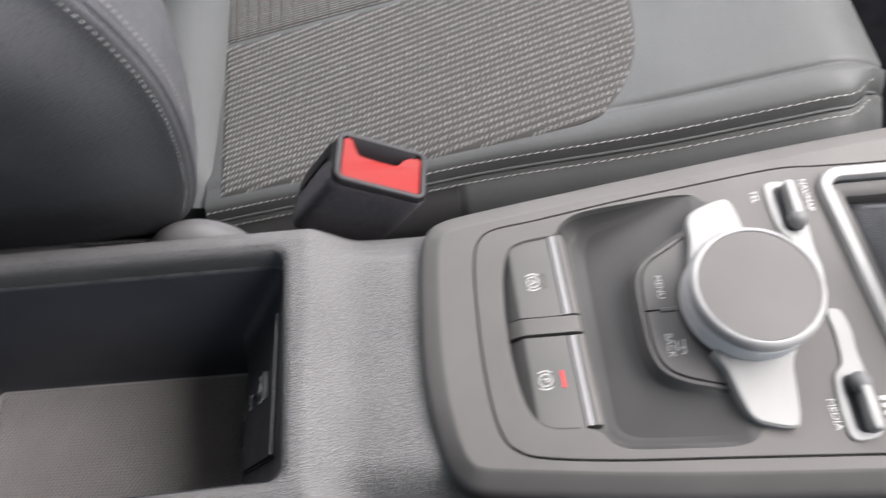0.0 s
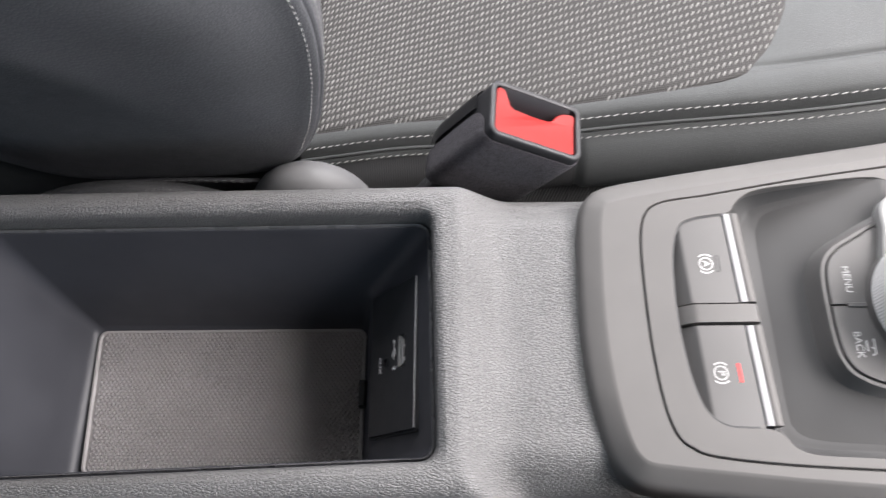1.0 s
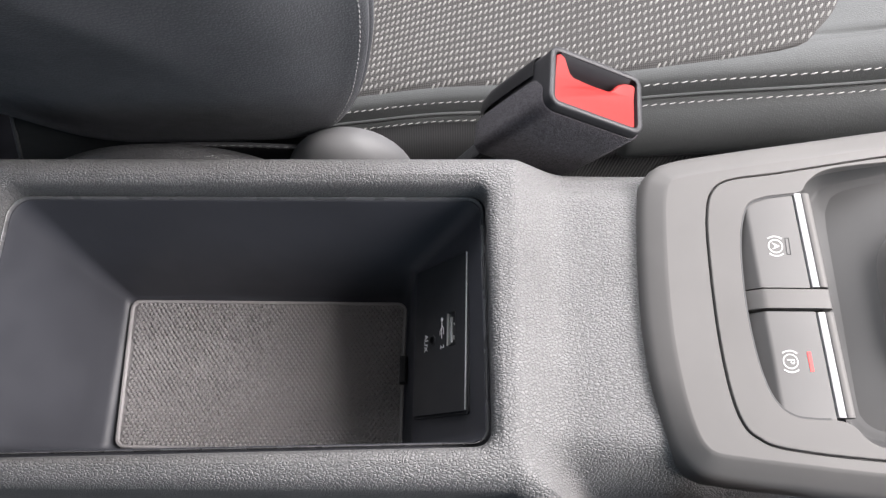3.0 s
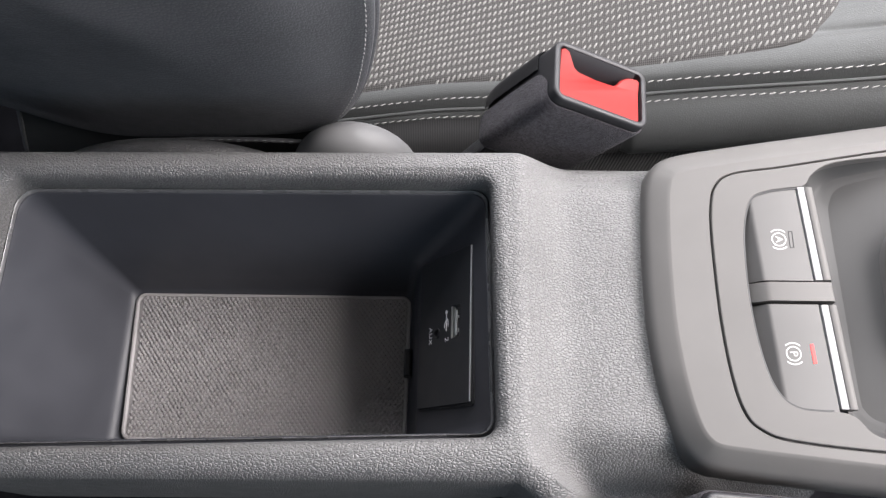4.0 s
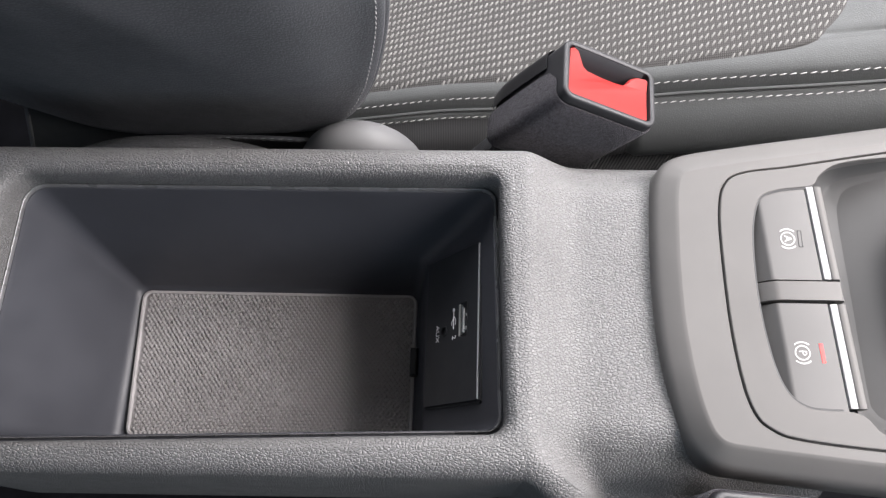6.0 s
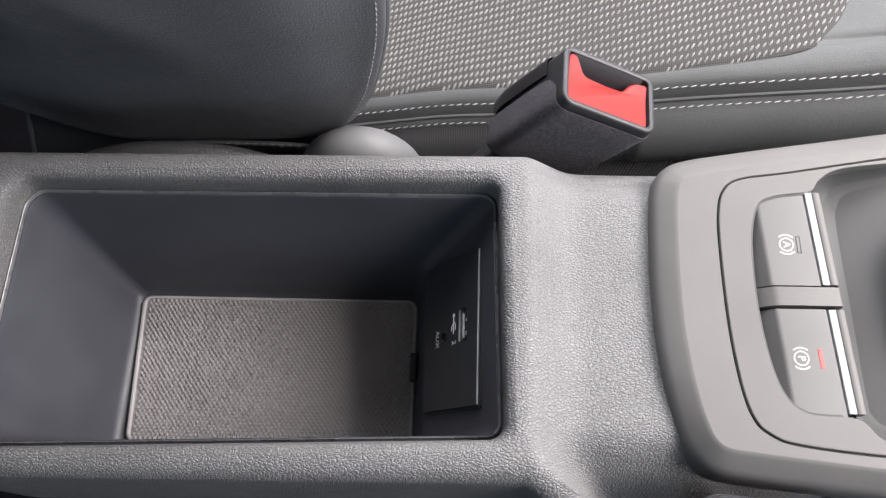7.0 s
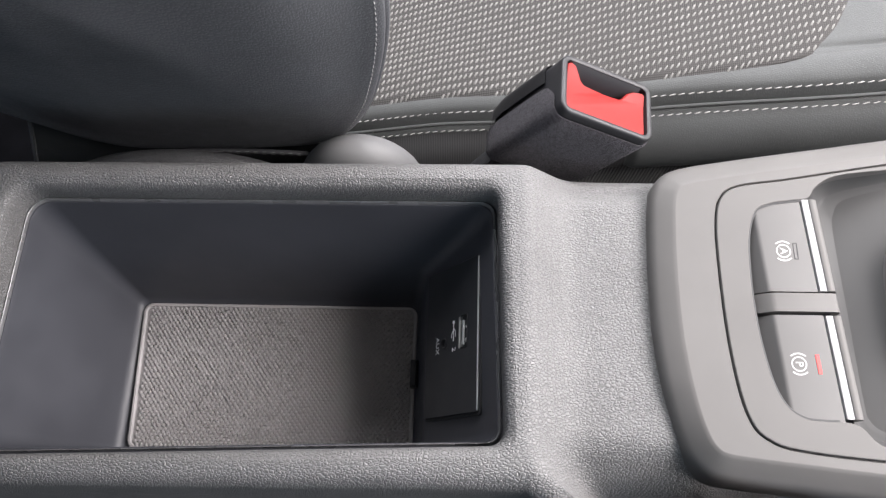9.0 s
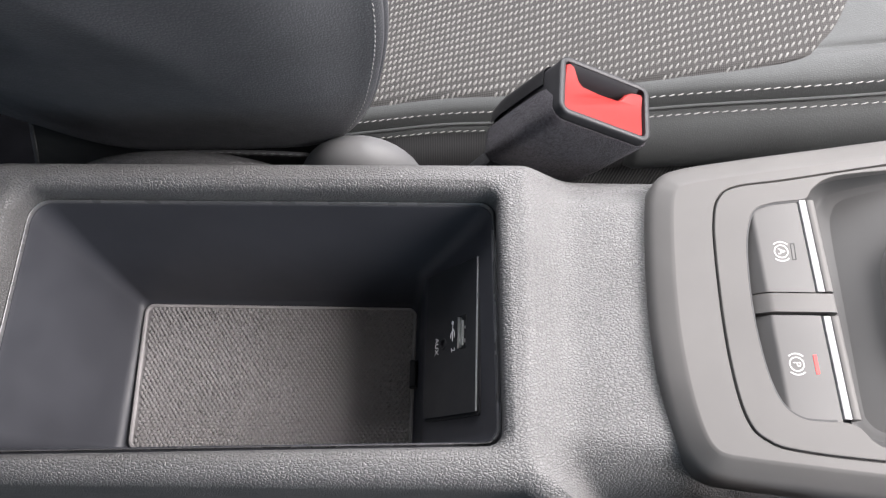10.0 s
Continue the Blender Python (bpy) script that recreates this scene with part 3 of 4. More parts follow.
PF = [(66.5, 49), (67.5, 43), (71, 39.5), (78, 37.8), (92, 36.4), (110, 35), (114, 34.9), (121, 35.4), (121, 43), (121, 123), (121, 130.6), (114, 131.2), (106, 130.4), (92, 128.6), (78, 126.8), (70, 124.6), (66.8, 120), (65.6, 112), (66, 81)]
pk, pf = spline(PK, 7), spline(PF, 7)


def pocket_floor(x):
    return -12.0 + 12.2 * min(1, max(0, (x - 64) / 47))


bm = bmesh.new()
rows = []
for t, q in ((0, 0.0), (0.1, 0.3), (0.28, 0.64), (0.46, 0.86), (0.54, 0.92), (0.62, 0.935), (0.76, 0.945), (0.84, 0.96), (1.0, 1.0)):
    rows.append([Vector((a.x + (b.x - a.x) * t, a.y + (b.y - a.y) * t, 0)) for a, b in zip(pk, pf)])
    rows[-1] = [Vector((p.x, p.y, -0.5 + 0.72 * smoothstep(106, 116, p.x) * (1 - q) - 1.6 * (1 - q) * smoothstep(62, 57, p.x) + (pocket_floor(p.x) + 0.3 + 0.22 * smoothstep(106, 116, p.x)) * q)) for p in rows[-1]]
loft(bm, rows)
fill(bm, rows[-1])
part("pocket", bm, shaded_pocket_plastic, console, "grey hollow sloping round the rotary control, its shade painted in", 30)


# parking-brake and hold switches
def shear(p):
    return Vector((p.x - (p.y - 81) * 0.055, p.y, p.z))


def sweep_y(bm, profile, y0, y1, n=6):
    loft(bm, [[shear(Vector((x, y0 + (y1 - y0) * k / n, z))) for x, z in profile] for k in range(n + 1)], cap0=True, cap1=True)


def rounded_ring(bm, c, r, w, a0, a1, z, n=20):
    loops = []
    for k in range(n + 1):
        a = radians(a0 + (a1 - a0) * k / n)
        d = Vector((math.cos(a), math.sin(a), 0))
        loops.append([Vector((*c, z)) + d * (r - w), Vector((*c, z + 0.06)) + d * (r - w), Vector((*c, z + 0.06)) + d * (r + w), Vector((*c, z)) + d * (r + w)])
    loft(bm, loops, cap0=True, cap1=True)


def brake_switch(name, y0, y1, s0, s1, letter, gy, label, lit):
    bm = bmesh.new()
    prof = [(26.5, -9), (28.6, -6.2), (31.4, -3.5), (34.2, -0.75), (34.7, -0.3), (35.3, -0.05), (36.0, 0.0), (50.7, 0.1), (51.6, -0.05), (51.8, -8)]
    sweep_y(bm, [(x, z + ZB) for x, z in prof], y0, y1)
    sw = part(name, bm, button_plastic, console, label, 40)
    bm = bmesh.new()
    sweep_y(bm, [(51.9, -7), (51.9, -0.3), (52.2, 0.1), (54.2, 0.15), (54.8, -0.1), (55.2, -0.8), (55.6, -7)], s0, s1)
    part("chrome_strip", bm, strip_silver, sw, "bright satin chrome edge strip", 40)
    bm = bmesh.new()
    sweep_y(bm, [(54.7, -7), (54.7, 0.1), (55.0, 0.35), (56.6, 0.35), (57.4, -0.1), (58.2, -1.6), (58.6, -7)], s0, s1)
    part("edge_trim", bm, plate_plastic, sw, "", 40)
    gx = 41.4
    bm = bmesh.new()
    rounded_ring(bm, (gx, gy), 2.35, 0.2, 0, 360, ZB + 0.08, 28)
    rounded_ring(bm, (gx, gy), 3.6, 0.22, 48, 132, ZB + 0.08)
    rounded_ring(bm, (gx, gy), 3.6, 0.22, 228, 312, ZB + 0.08)
    part("brake_symbol", bm, white_print, sw)
    lettering("symbol_letter", letter, 3.6, (gx, gy, ZB + 0.1), white_print, sw)
    bx = shear(Vector((46.7, gy, 0))).x
    tilt = Matrix.Rotation(radians(3), 4, "Z")
    if lit:
        bm = bmesh.new()
        bar(bm, (bx, gy, ZB + 0.1), (0.62, 3.3, 0.12), tilt, 0.05)
        part("indicator_lamp", bm, red_glow, sw, "lit red indicator bar")
    else:
        bm = bmesh.new()
        for dx, dy, hx, hy in ((-0.62, 0, 0.13, 3.1), (0.62, 0, 0.13, 3.1), (0, 3.0, 0.62, 0.13), (0, -3.0, 0.62, 0.13)):
            bar(bm, (bx + dx, gy + dy, ZB + 0.1), (hx, hy, 0.09), None, 0.03)
        part("indicator_lamp", bm, seam_black, sw, "unlit indicator bar")
    return sw


ZB = -0.4
brake_switch("hold_switch", 85.6, 123, 85.8, 120.4, "A", 100.6, "dark grey hold switch with white symbol", False)
brake_switch("parking_brake_switch", 39, 77.2, 42.2, 77.0, "P", 60.2, "dark grey parking brake switch, its lamp lit", True)
bm = bmesh.new()
sweep_y(bm, [(26.2, -9), (28.2, -5.2), (30.8, -2.8), (33.1, -1.1), (34.6, -0.2), (35.5, 0.2), (36.6, 0.35), (55.2, 0.5), (57.0, 0.1), (57.9, -1.2), (58.4, -4.5), (58.8, -9)], 78.3, 84.9)
part("switch_divider", bm, plate_plastic, console, "", 40)
# black strip for the shade in the gap between the switches and the insert
bm = bmesh.new()
gap = [p for p in HOLE if p.x < 52.5]
k = max(range(len(gap)), key=lambda i: (gap[i] - gap[i - 1]).length)
gap = gap[k:] + gap[:k]
inner_gap = {i: q for i, q in enumerate(inset(HOLE, 0.6))}
low = [inner_gap[HOLE.index(p)] for p in gap]
loft(bm, [at_z(gap, 0.02), [Vector((p.x, p.y, -0.12)) for p in low], [Vector((p.x, p.y, -1.2)) for p in low]], closed=False)
part("switch_gap_shade", bm, seam_black, console)
# pad with the menu and back keys
bm = bmesh.new()
pad = spline([(112, 119.5), (104, 116.5), (95, 111.5), (87.5, 107), (83, 102), (81, 95), (80.6, 84), (80.8, 73), (82, 65), (85.5, 59), (92, 55), (101, 52.3), (112, 50), (128, 50), (134, 84), (128, 119)], 7)
loft(bm, [[Vector((p.x, p.y, pocket_floor(p.x) - 0.6)) for p in inset(pad, -2.2)], [Vector((p.x, p.y, pocket_floor(p.x) * 0.8)) for p in inset(pad, -0.8)], at_z(pad, -1.2), inset(pad, 0.7, 0.1), inset(pad, 1.9, 0.1), inset(pad, 2.0, -1.2)], cap1=True)
key_pad = part("key_pad", bm, button_plastic, console, "dark grey raised pad under the rotary control", 40)
inner = inset(pad, 2.7)
for kname, keep, text, cx, cy in (("menu_key", 1, "MENU", 90.3, 93.6), ("back_key", -1, "BACK", 89.6, 69.6)):
    loop = [Vector((p.x, max(p.y, 84.4) if keep > 0 else min(p.y, 83.6), 0)) for p in inner]
    seen = []
    for p in loop:
        if not seen or (p - seen[-1]).length > 0.05:
            seen.append(p)
    bm = bmesh.new()
    loft(bm, [at_z(seen, -1.2), at_z(seen, 0.3), [Vector((p.x + (0.4 if p.x < 100 else -0.4), p.y, 0.6)) for p in seen]])
    fill(bm, [Vector((p.x + (0.4 if p.x < 100 else -0.4), p.y, 0.6)) for p in seen])
    key = part(kname, bm, button_plastic, key_pad, "", 40)
    lettering("key_lettering", text, 3.7, (cx, cy, 0.68), white_print, key)
bm = bmesh.new()
bar(bm, (95, 84.0, 0.5), (6.5, 0.9, 0.55), None, 0.3)
part("key_rib", bm, button_plastic, key_pad)
bm = bmesh.new()
rounded_ring(bm, (93.6, 67.2), 1.3, 0.3, -90, 90, 0.62)
bar(bm, (92.3, 69.2, 0.66), (0.3, 2.0, 0.05), None, 0.02)
bar(bm, (94.9, 69.9, 0.66), (0.3, 1.8, 0.05), None, 0.02)
part("back_symbol", bm, white_print, key_pad)

# rotary control
KC = (120.2, 83.8)
bm = bmesh.new()
rows = [disc(KC, 24.9, 0, 120), disc(KC, 24.9, 2.5, 120), disc(KC, 24.5, 3.2, 120)]
loft(bm, rows, cap1=True)
knob = part("rotary_knob", bm, button_plastic, console, "round silver rotary control with a grey top")
bm = bmesh.new()
n = 280


def knurl(r, z, d):
    return [Vector((KC[0] + (r + (d if i % 2 else 0)) * math.cos(2 * math.pi * i / n), KC[1] + (r + (d if i % 2 else 0)) * math.sin(2 * math.pi * i / n), z)) for i in range(n)]


loft(bm, [knurl(24.0, 3, 0), knurl(24.2, 3.8, 0.28), knurl(24.2, 13.5, 0.28), knurl(23.9, 14.4, 0)])
part("knurled_ring", bm, knurl_silver, knob, "finely ribbed silver ring", 20)
bm = bmesh.new()
loft(bm, [disc(KC, r, z, 96) for r, z in ((23.7, 14.2), (24.3, 14.8), (24.5, 16.0), (24.2, 17.8), (23.6, 19.1), (22.9, 19.8), (22.3, 20.05), (21.9, 19.9), (21.7, 19.5))])
part("knob_ring", bm, ring_silver, knob, "smooth bright silver rim", 40)
bm = bmesh.new()
loft(bm, [disc(KC, r, z, 96) for r, z in ((21.8, 19.3), (21.5, 19.6), (15, 19.75), (8, 19.85))], cap1=True)
part("knob_top", bm, plate_plastic, knob, "matt grey touch surface", 40)

# silver wing keys beside the knob
for wname, ctrl in (("wing_key", [(103.5, 92), (104.9, 112), (106.3, 121), (110.5, 125.4), (118.5, 128.6), (123.5, 129.4), (126, 126), (128, 111), (131, 96)]),
                    ("wing_key", [(105, 66), (106.5, 57), (110, 43.5), (113, 38.7), (118, 36.6), (125, 35.2), (128, 36.8), (129.6, 45), (131, 58), (135, 70)])):
    loop = spline(ctrl, 6)
    bm = bmesh.new()
    mid = 82.5
    lift = [Vector((p.x, p.y, 7.4 - 0.085 * abs(p.y - mid))) for p in loop]
    loft(bm, [[Vector((p.x, p.y, -2)) for p in loop], [p - Vector((0, 0, 0.9)) for p in lift], [Vector((q.x, q.y, p.z)) for p, q in zip(lift, inset(loop, 0.9))]])
    top = [Vector((q.x, q.y, 7.4 - 0.085 * abs(q.y - mid))) for q in inset(loop, 0.9)]
    fill(bm, top)
    part(wname, bm, silver_paint, console, "bright satin silver selector key", 40)

# toggle switches ahead of the knob
def toggle(sign, dx, words):
    def f(x, y):
        return (x + dx, 83 + sign * (y - 83))

    def span(a, b):
        return sorted((f(0, a)[1], f(0, b)[1]))
    bm = bmesh.new()
    outer = spline([f(139.2, 133), f(141, 136.2), f(145.6, 136.6), f(150.4, 134.6), f(152.4, 129), f(152.6, 119), f(152.2, 112), f(151.6, 104), f(152.2, 96), f(150.4, 88), f(145.6, 88), f(145.8, 98), f(144.6, 108), f(140.6, 113), f(139.2, 122)], 6)
    loft(bm, [at_z(outer, 0.2), at_z(outer, 1.0), inset(outer, 0.5, 1.4)])
    fill(bm, inset(outer, 0.5, 1.4))
    base = part("toggle_base", bm, silver_paint, console, "bright silver toggle surround", 40)
    bm = bmesh.new()
    well = rr(142.4 + dx, 151.2 + dx, *span(134, 113), 3.0, 0, 6, 4)
    loft(bm, [at_z(well, 1.42), inset(well, 0.4, 1.5), inset(well, 0.8, 1.46)], cap1=True)
    part("toggle_well", bm, socket_plastic, base)
    bm = bmesh.new()
    lev = rr(145.8 + dx, 150.4 + dx, *span(134.4, 114.5), 1.8, 0, 5, 4)
    loft(bm, [at_z(lev, 1.2), at_z(lev, 4.6), [Vector((p.x - 0.6, p.y, 6.6)) for p in inset(lev, 0.5)], [Vector((p.x - 0.7, p.y, 7.2)) for p in inset(lev, 1.3)]], cap1=True)
    part("toggle_lever", bm, silver_paint, base, "satin silver toggle lever", 40)
    bm = bmesh.new()
    ellipsoid(bm, (147.6 + dx, f(0, 117)[1], 3.6), (3.8, 4.4, 4.0), 20, 10)
    part("toggle_thumb", bm, cap_plastic, base)
    for text, x, y, size in words:
        if text:
            lettering("toggle_lettering", text, size, (x, y, 0.4), white_print, base)
        else:
            for k in range(4):
                bm = bmesh.new()
                bar(bm, (x, y + 4 - 2.7 * k, 0.4), (1.3, 0.8, 0.06), None, 0.02)
                part("unread_print", bm, white_print, base)


toggle(1, 2.2, [("TEL", 137.0, 130.6, 3.8), ("NAV/MAP", 158.2, 129.6, 3.6)])
toggle(-1, 5.0, [("MEDIA", 142.0, 39.4, 3.9), ("", 160.6, 40, 4.0)])

# chrome surround of the gear lever and its boot
bm = bmesh.new()
A = SHIFT
loft(bm, [at_z(A, 0.1), at_z(A, 2.4), inset(A, 0.8, 3.6), inset(A, 3.2, 4.0), inset(A, 4.8, 3.2), inset(A, 5.4, 1.5), inset(A, 5.4, -6)])
part("shifter_surround", bm, silver_paint, console, "bright silver surround of the gear lever", 40)
boot = thing("gear_lever_boot", (225, 83, 0), "black leather gear lever boot in a silver surround", "gear lever")
bm = bmesh.new()
rows = [inset(A, 5.4, 0.2)]
for d, z in ((5.8, -9), (9, -12), (12, -11), (15, -7), (19, -2), (24, 6), (31, 20), (36, 40), (40, 62)):
    rows.append([Vector((225 + (p.x - 225) * (1 - (d - 5.4) / 52), 83 + (p.y - 83) * (1 - (d - 5.4) / 60), z + 0.9 * math.sin(0.8 * i + z) * min(1, d / 12))) for i, p in enumerate(inset(A, 5.4))])
loft(bm, rows, cap1=True)
part("boot_leather", bm, seat_leather, boot, "black leather folds of the boot", 60)
bm = bmesh.new()
loft(bm, [inset(SHIFT, d, z) for d, z in ((5.3, -9), (5.4, -2.0), (6.4, -0.6), (9.6, -1.0), (11.6, -3.0), (12.2, -12))])
part("boot_ring", bm, button_plastic, boot, "dark grey plastic ring round the boot", 40)

# ---- far seat ----
seat = thing("car_seat", (60, 380, -430), "dark leather car seat with dotted woven centre and pale stitching", "car seat")


def cushion_plane(x):
    z = -71 + 0.22 * (x - 103)
    return z - 0.012 * max(0, x - 215) ** 2


def corner_shift(x):
    return 4.5 * smoothstep(-30, -100, x) - 5.5 * smoothstep(15, 150, x)


def front_turn(x, y):
    return min(12.0, 0.043 * max(0, x - 224) ** 2) * smoothstep(242, 220, y)


# across the seat: distance from the near side, drop below the cushion's plane
PROFILE = [(212, 330), (212, 80), (206, 58), (201, 47), (197.4, 42), (195.6, 39.4), (194.9, 37), (194.6, 33.6), (195.4, 29.0), (197.6, 24.6), (201, 20.0), (205.4, 16.2), (209.6, 13), (213.1, 11.2), (214.7, 9.7), (215.9, 9.7), (216.9, 9.9), (218, 7.8), (218.9, 5.8), (220.4, 3.8), (221.8, 2.2), (223.8, 1.1),
           (227.2, 0.4), (232, 0.2), (235, 0.2), (236, 0.2), (236.6, 0.2), (237, 0.1), (237.4, 0.1), (238, 0), (239, -0.1), (239.6, -0.1), (240.2, -0.2), (241, -0.2), (242, -0.3), (245, -0.2), (270, 0.8), (330, 2), (400, 2), (480, 0.8), (530, 0), (545, 3), (556, 12), (562, 30), (564, 80), (562, 330)]


def cushion_point(x, y, d):
    ahead = smoothstep(98, 118, x)
    d += ahead * (1.7 * math.exp(-((y - 239.8) / 1.3) ** 2) - 1.5 * math.exp(-((y - 232) / 5.5) ** 2))
    # behind the leather side panel the flank steps back for the textile
    back = 3.0 * smoothstep(21, 15, x) * smoothstep(212.3, 210.6, y)
    return Vector((x, y + back + front_turn(x, y) + corner_shift(x) * smoothstep(300, 226, y), cushion_plane(x) - d if d < 300 else -380))


def drop_at(y):
    for (a, da), (b, db) in zip(PROFILE[1:-2], PROFILE[2:-1]):
        if a <= y <= b:
            return da + (db - da) * (y - a) / (b - a)
    return 0


xs = [-150, -146, -140, -110, -80, -50, -20, 10, 14, 15.5, 17, 18.5, 20, 22, 40, 70, 100, 130, 160, 185, 205, 218, 228, 236, 243, 248, 251, 252]
bm = bmesh.new()
loft(bm, [[cushion_point(x, y, d) for y, d in PROFILE] for x in xs], closed=False)
loft(bm, [[cushion_point(252, y, d) for y, d in PROFILE], [Vector((250, y, -380)) for y, d in PROFILE]], closed=False)
part("cushion", bm, seat_vinyl, seat, "smooth grey leather cushion bolster", 60)

# fabric centre: near edge straight, front edge rounded
def front_edge(y):
    pts = ((228, 70), (229.5, 90), (231, 98), (233, 102.5), (242, 110.5), (254, 118.5), (270, 125.5), (285, 129), (305, 131), (330, 131), (560, 131))
    for (a, xa), (b, xb) in zip(pts, pts[1:]):
        if a <= y <= b:
            return xa + (xb - xa) * (y - a) / (b - a)
    return 130


REAR_EDGE = -140


def rear_edge(y):
    return REAR_EDGE - 0.055 * (y - 240)


ys = [228, 228.6, 229.5, 231, 233, 236, 240, 245, 250, 260, 270, 281, 292, 310, 330, 345, 358, 363, 366, 369, 374, 390, 420, 460, 500, 530]


def fabric_z(x, y):
    e = min(x - rear_edge(y), front_edge(y) - x, y - 227.6)
    puff = 1.5 * smoothstep(-0.6, 4.5, e) - 0.25
    groove = -2.2 * math.exp(-((y - 366) / 2.6) ** 2)
    return cushion_plane(x) - drop_at(y) + puff + groove


def side_shift(x, y):
    return 4.5 * smoothstep(-30, -100, x) * smoothstep(300, 226, y)


bm = bmesh.new()
rows = []
for y in ys:
    f = front_edge(y)
    rows.append([Vector((x, y + side_shift(x, y), fabric_z(x, y))) for x in [rear_edge(y) + (f - rear_edge(y)) * q for q in (0, 0.004, 0.01, 0.02, 0.035, *[0.05 + 0.9 * k / 24 for k in range(25)], 0.965, 0.98, 0.99, 0.996, 1)]])
loft(bm, rows, closed=False)
centre = part("cushion_centre", bm, seat_fabric, seat, "dark woven fabric with pale slanted dashes", 60)
verts, faces = [], []


def dash(x, y, lx, ly, w):
    z = fabric_z(x, y)
    rise = max(-0.35, min(0.35, fabric_z(x, y + 0.5) - fabric_z(x, y - 0.5)))
    n = Vector((-0.22, -rise, 1)).normalized()
    t = Vector((lx, ly, 0.22 * lx + rise * ly))
    s = t.cross(n).normalized() * w
    i0 = len(verts)
    c = Vector((x, y + side_shift(x, y), z))
    for f, wf, h in ((-1, 0.45, -0.05), (-0.5, 1, 0.32), (0.5, 1, 0.32), (1, 0.45, -0.05)):
        p = c + t * (0.5 * f) + n * h
        verts.extend([tuple(p - s * wf - n * 0.25), tuple(p - s * (wf * 0.5)), tuple(p + s * (wf * 0.5)), tuple(p + s * wf - n * 0.25)])
    for k in range(3):
        a, b = i0 + 4 * k, i0 + 4 * k + 4
        faces.extend([(a, a + 1, b + 1, b), (a + 1, a + 2, b + 2, b + 1), (a + 2, a + 3, b + 3, b + 2)])


for i in range(-8, 92):
    for j in range(-10, 29):
        x = REAR_EDGE + 1.8 + 3.1 * i + 0.2 * j + random.uniform(-0.12, 0.12)
        y = 226 + 4.9 * j + 0.5 * i + random.uniform(-0.12, 0.12)
        if 228.7 < y < 363 and x > rear_edge(y) + 1.5 and x < front_edge(y) - 1.2:
            dash(x, y, 2.05 + random.uniform(-0.1, 0.1), 3.2 + random.uniform(-0.25, 0.25), 0.54 + 0.14 * smoothstep(10, -90, x) + random.uniform(-0.07, 0.07))
y = 366
while y < 520:
    x = rear_edge(y) + 4
    while x < front_edge(y) - 6:
        dash(x, y + 3, 9.4, 0.0, 0.42)
        x += 9.0
    y += 2.3
me = bpy.data.meshes.new("dashes")
me.from_pydata(verts, [], faces)
bm = bmesh.new()
bm.from_mesh(me)
bpy.data.meshes.remove(me)
part_raw("weave", bm, dash_yarn, centre, "pale grey raised dashes of the weave", 60, "stuff")

# two stitch rows along the piping
UPN = Vector((0, -0.55, 0.83))
for sy, sd in ((220.4, 3.8), (212.7, 11.4)):
    path = [(cushion_point(x, sy, sd), UPN) for x in range(-150, 249, 4)]
    stitches("stitching", path, 3.3, 1.4, seat, "pale grey thread stitching", 0.27, 0.18, 0.3)
# piping between them
bm = bmesh.new()
loops = []
for x in range(-150, 250, 6):
    c = cushion_point(x, 215.9, 8.6)
    loops.append([c + Vector((0, 0.95 * math.cos(a), 0.95 * math.sin(a))) for a in [k * math.pi / 4 for k in range(8)]])
loft(bm, loops)
part("piping", bm, seat_vinyl, seat)

# striped textile below the leather side
bm = bmesh.new()
loft(bm, [[Vector((x, y, cushion_plane(x) - d)) for y, d in ((205, 39), (199, 45), (192, 53), (186, 65), (183, 88), (182, 140), (183, 230))] for x in range(-150, 246, 12)], closed=False)
part("textile_skirt", bm, skirt_textile, seat, "dark striped textile below the leather side", 60)

bm = bmesh.new()
loft(bm, [[cushion_point(x, y, d) + Vector((0, -1.1, 0.5)) for y, d in ((211.4, 12.6), (208.6, 14.2), (205.4, 16.6), (201, 20.4), (197.6, 25), (195.4, 29.4), (194.6, 34), (194.9, 37.4), (195.6, 39.8), (197.4, 42.4), (201, 47.4))] for x in [-150 + 164.5 * k / 40 for k in range(41)]], closed=False)
part("textile_side", bm, side_textile, seat, "dark ribbed textile behind the leather side panel", 60)

# leather roll behind the fabric and the lower seat side
bm = bmesh.new()
loops = []
for y in range(231, 700, 12):
    k = smoothstep(231, 256, y)
    loops.append([Vector((-178 + 39 * math.cos(a), y, -143 + (14 + 14 * k) * math.sin(a))) for a in [j * math.pi / 12 for j in range(24)]])
loft(bm, loops, cap0=True, cap1=True)
part("rear_roll", bm, seat_vinyl, seat, "smooth grey leather roll at the seat's rear", 60)
bm = bmesh.new()
loft(bm, [rr(-170, 240, 176, 520, 20, z) for z in (-410, -230, -190)], cap0=True, cap1=True)
part("seat_base", bm, webbing, seat, "black ribbed textile seat base")

# backrest: side panel, piped edge and front bolster
BACK = spline([(-152, 190), (-127, 130), (-110, 95), (-102.5, 70), (-99.4, 45), (-101.2, 20), (-106.5, -6), (-114.5, -32), (-127.5, -56), (-148, -70), (-180, -74), (-212, -75), (-238, -75), (-258, -69), (-277, -54), (-300, -28), (-325, 30),
               (-352, 110), (-372, 190), (-376, 320), (-372, 460), (-240, 460), (-205, 330)], 8)


def back_loop(y, d):
    return [Vector((p.x, y, p.y)) for p in inset(BACK, d)]


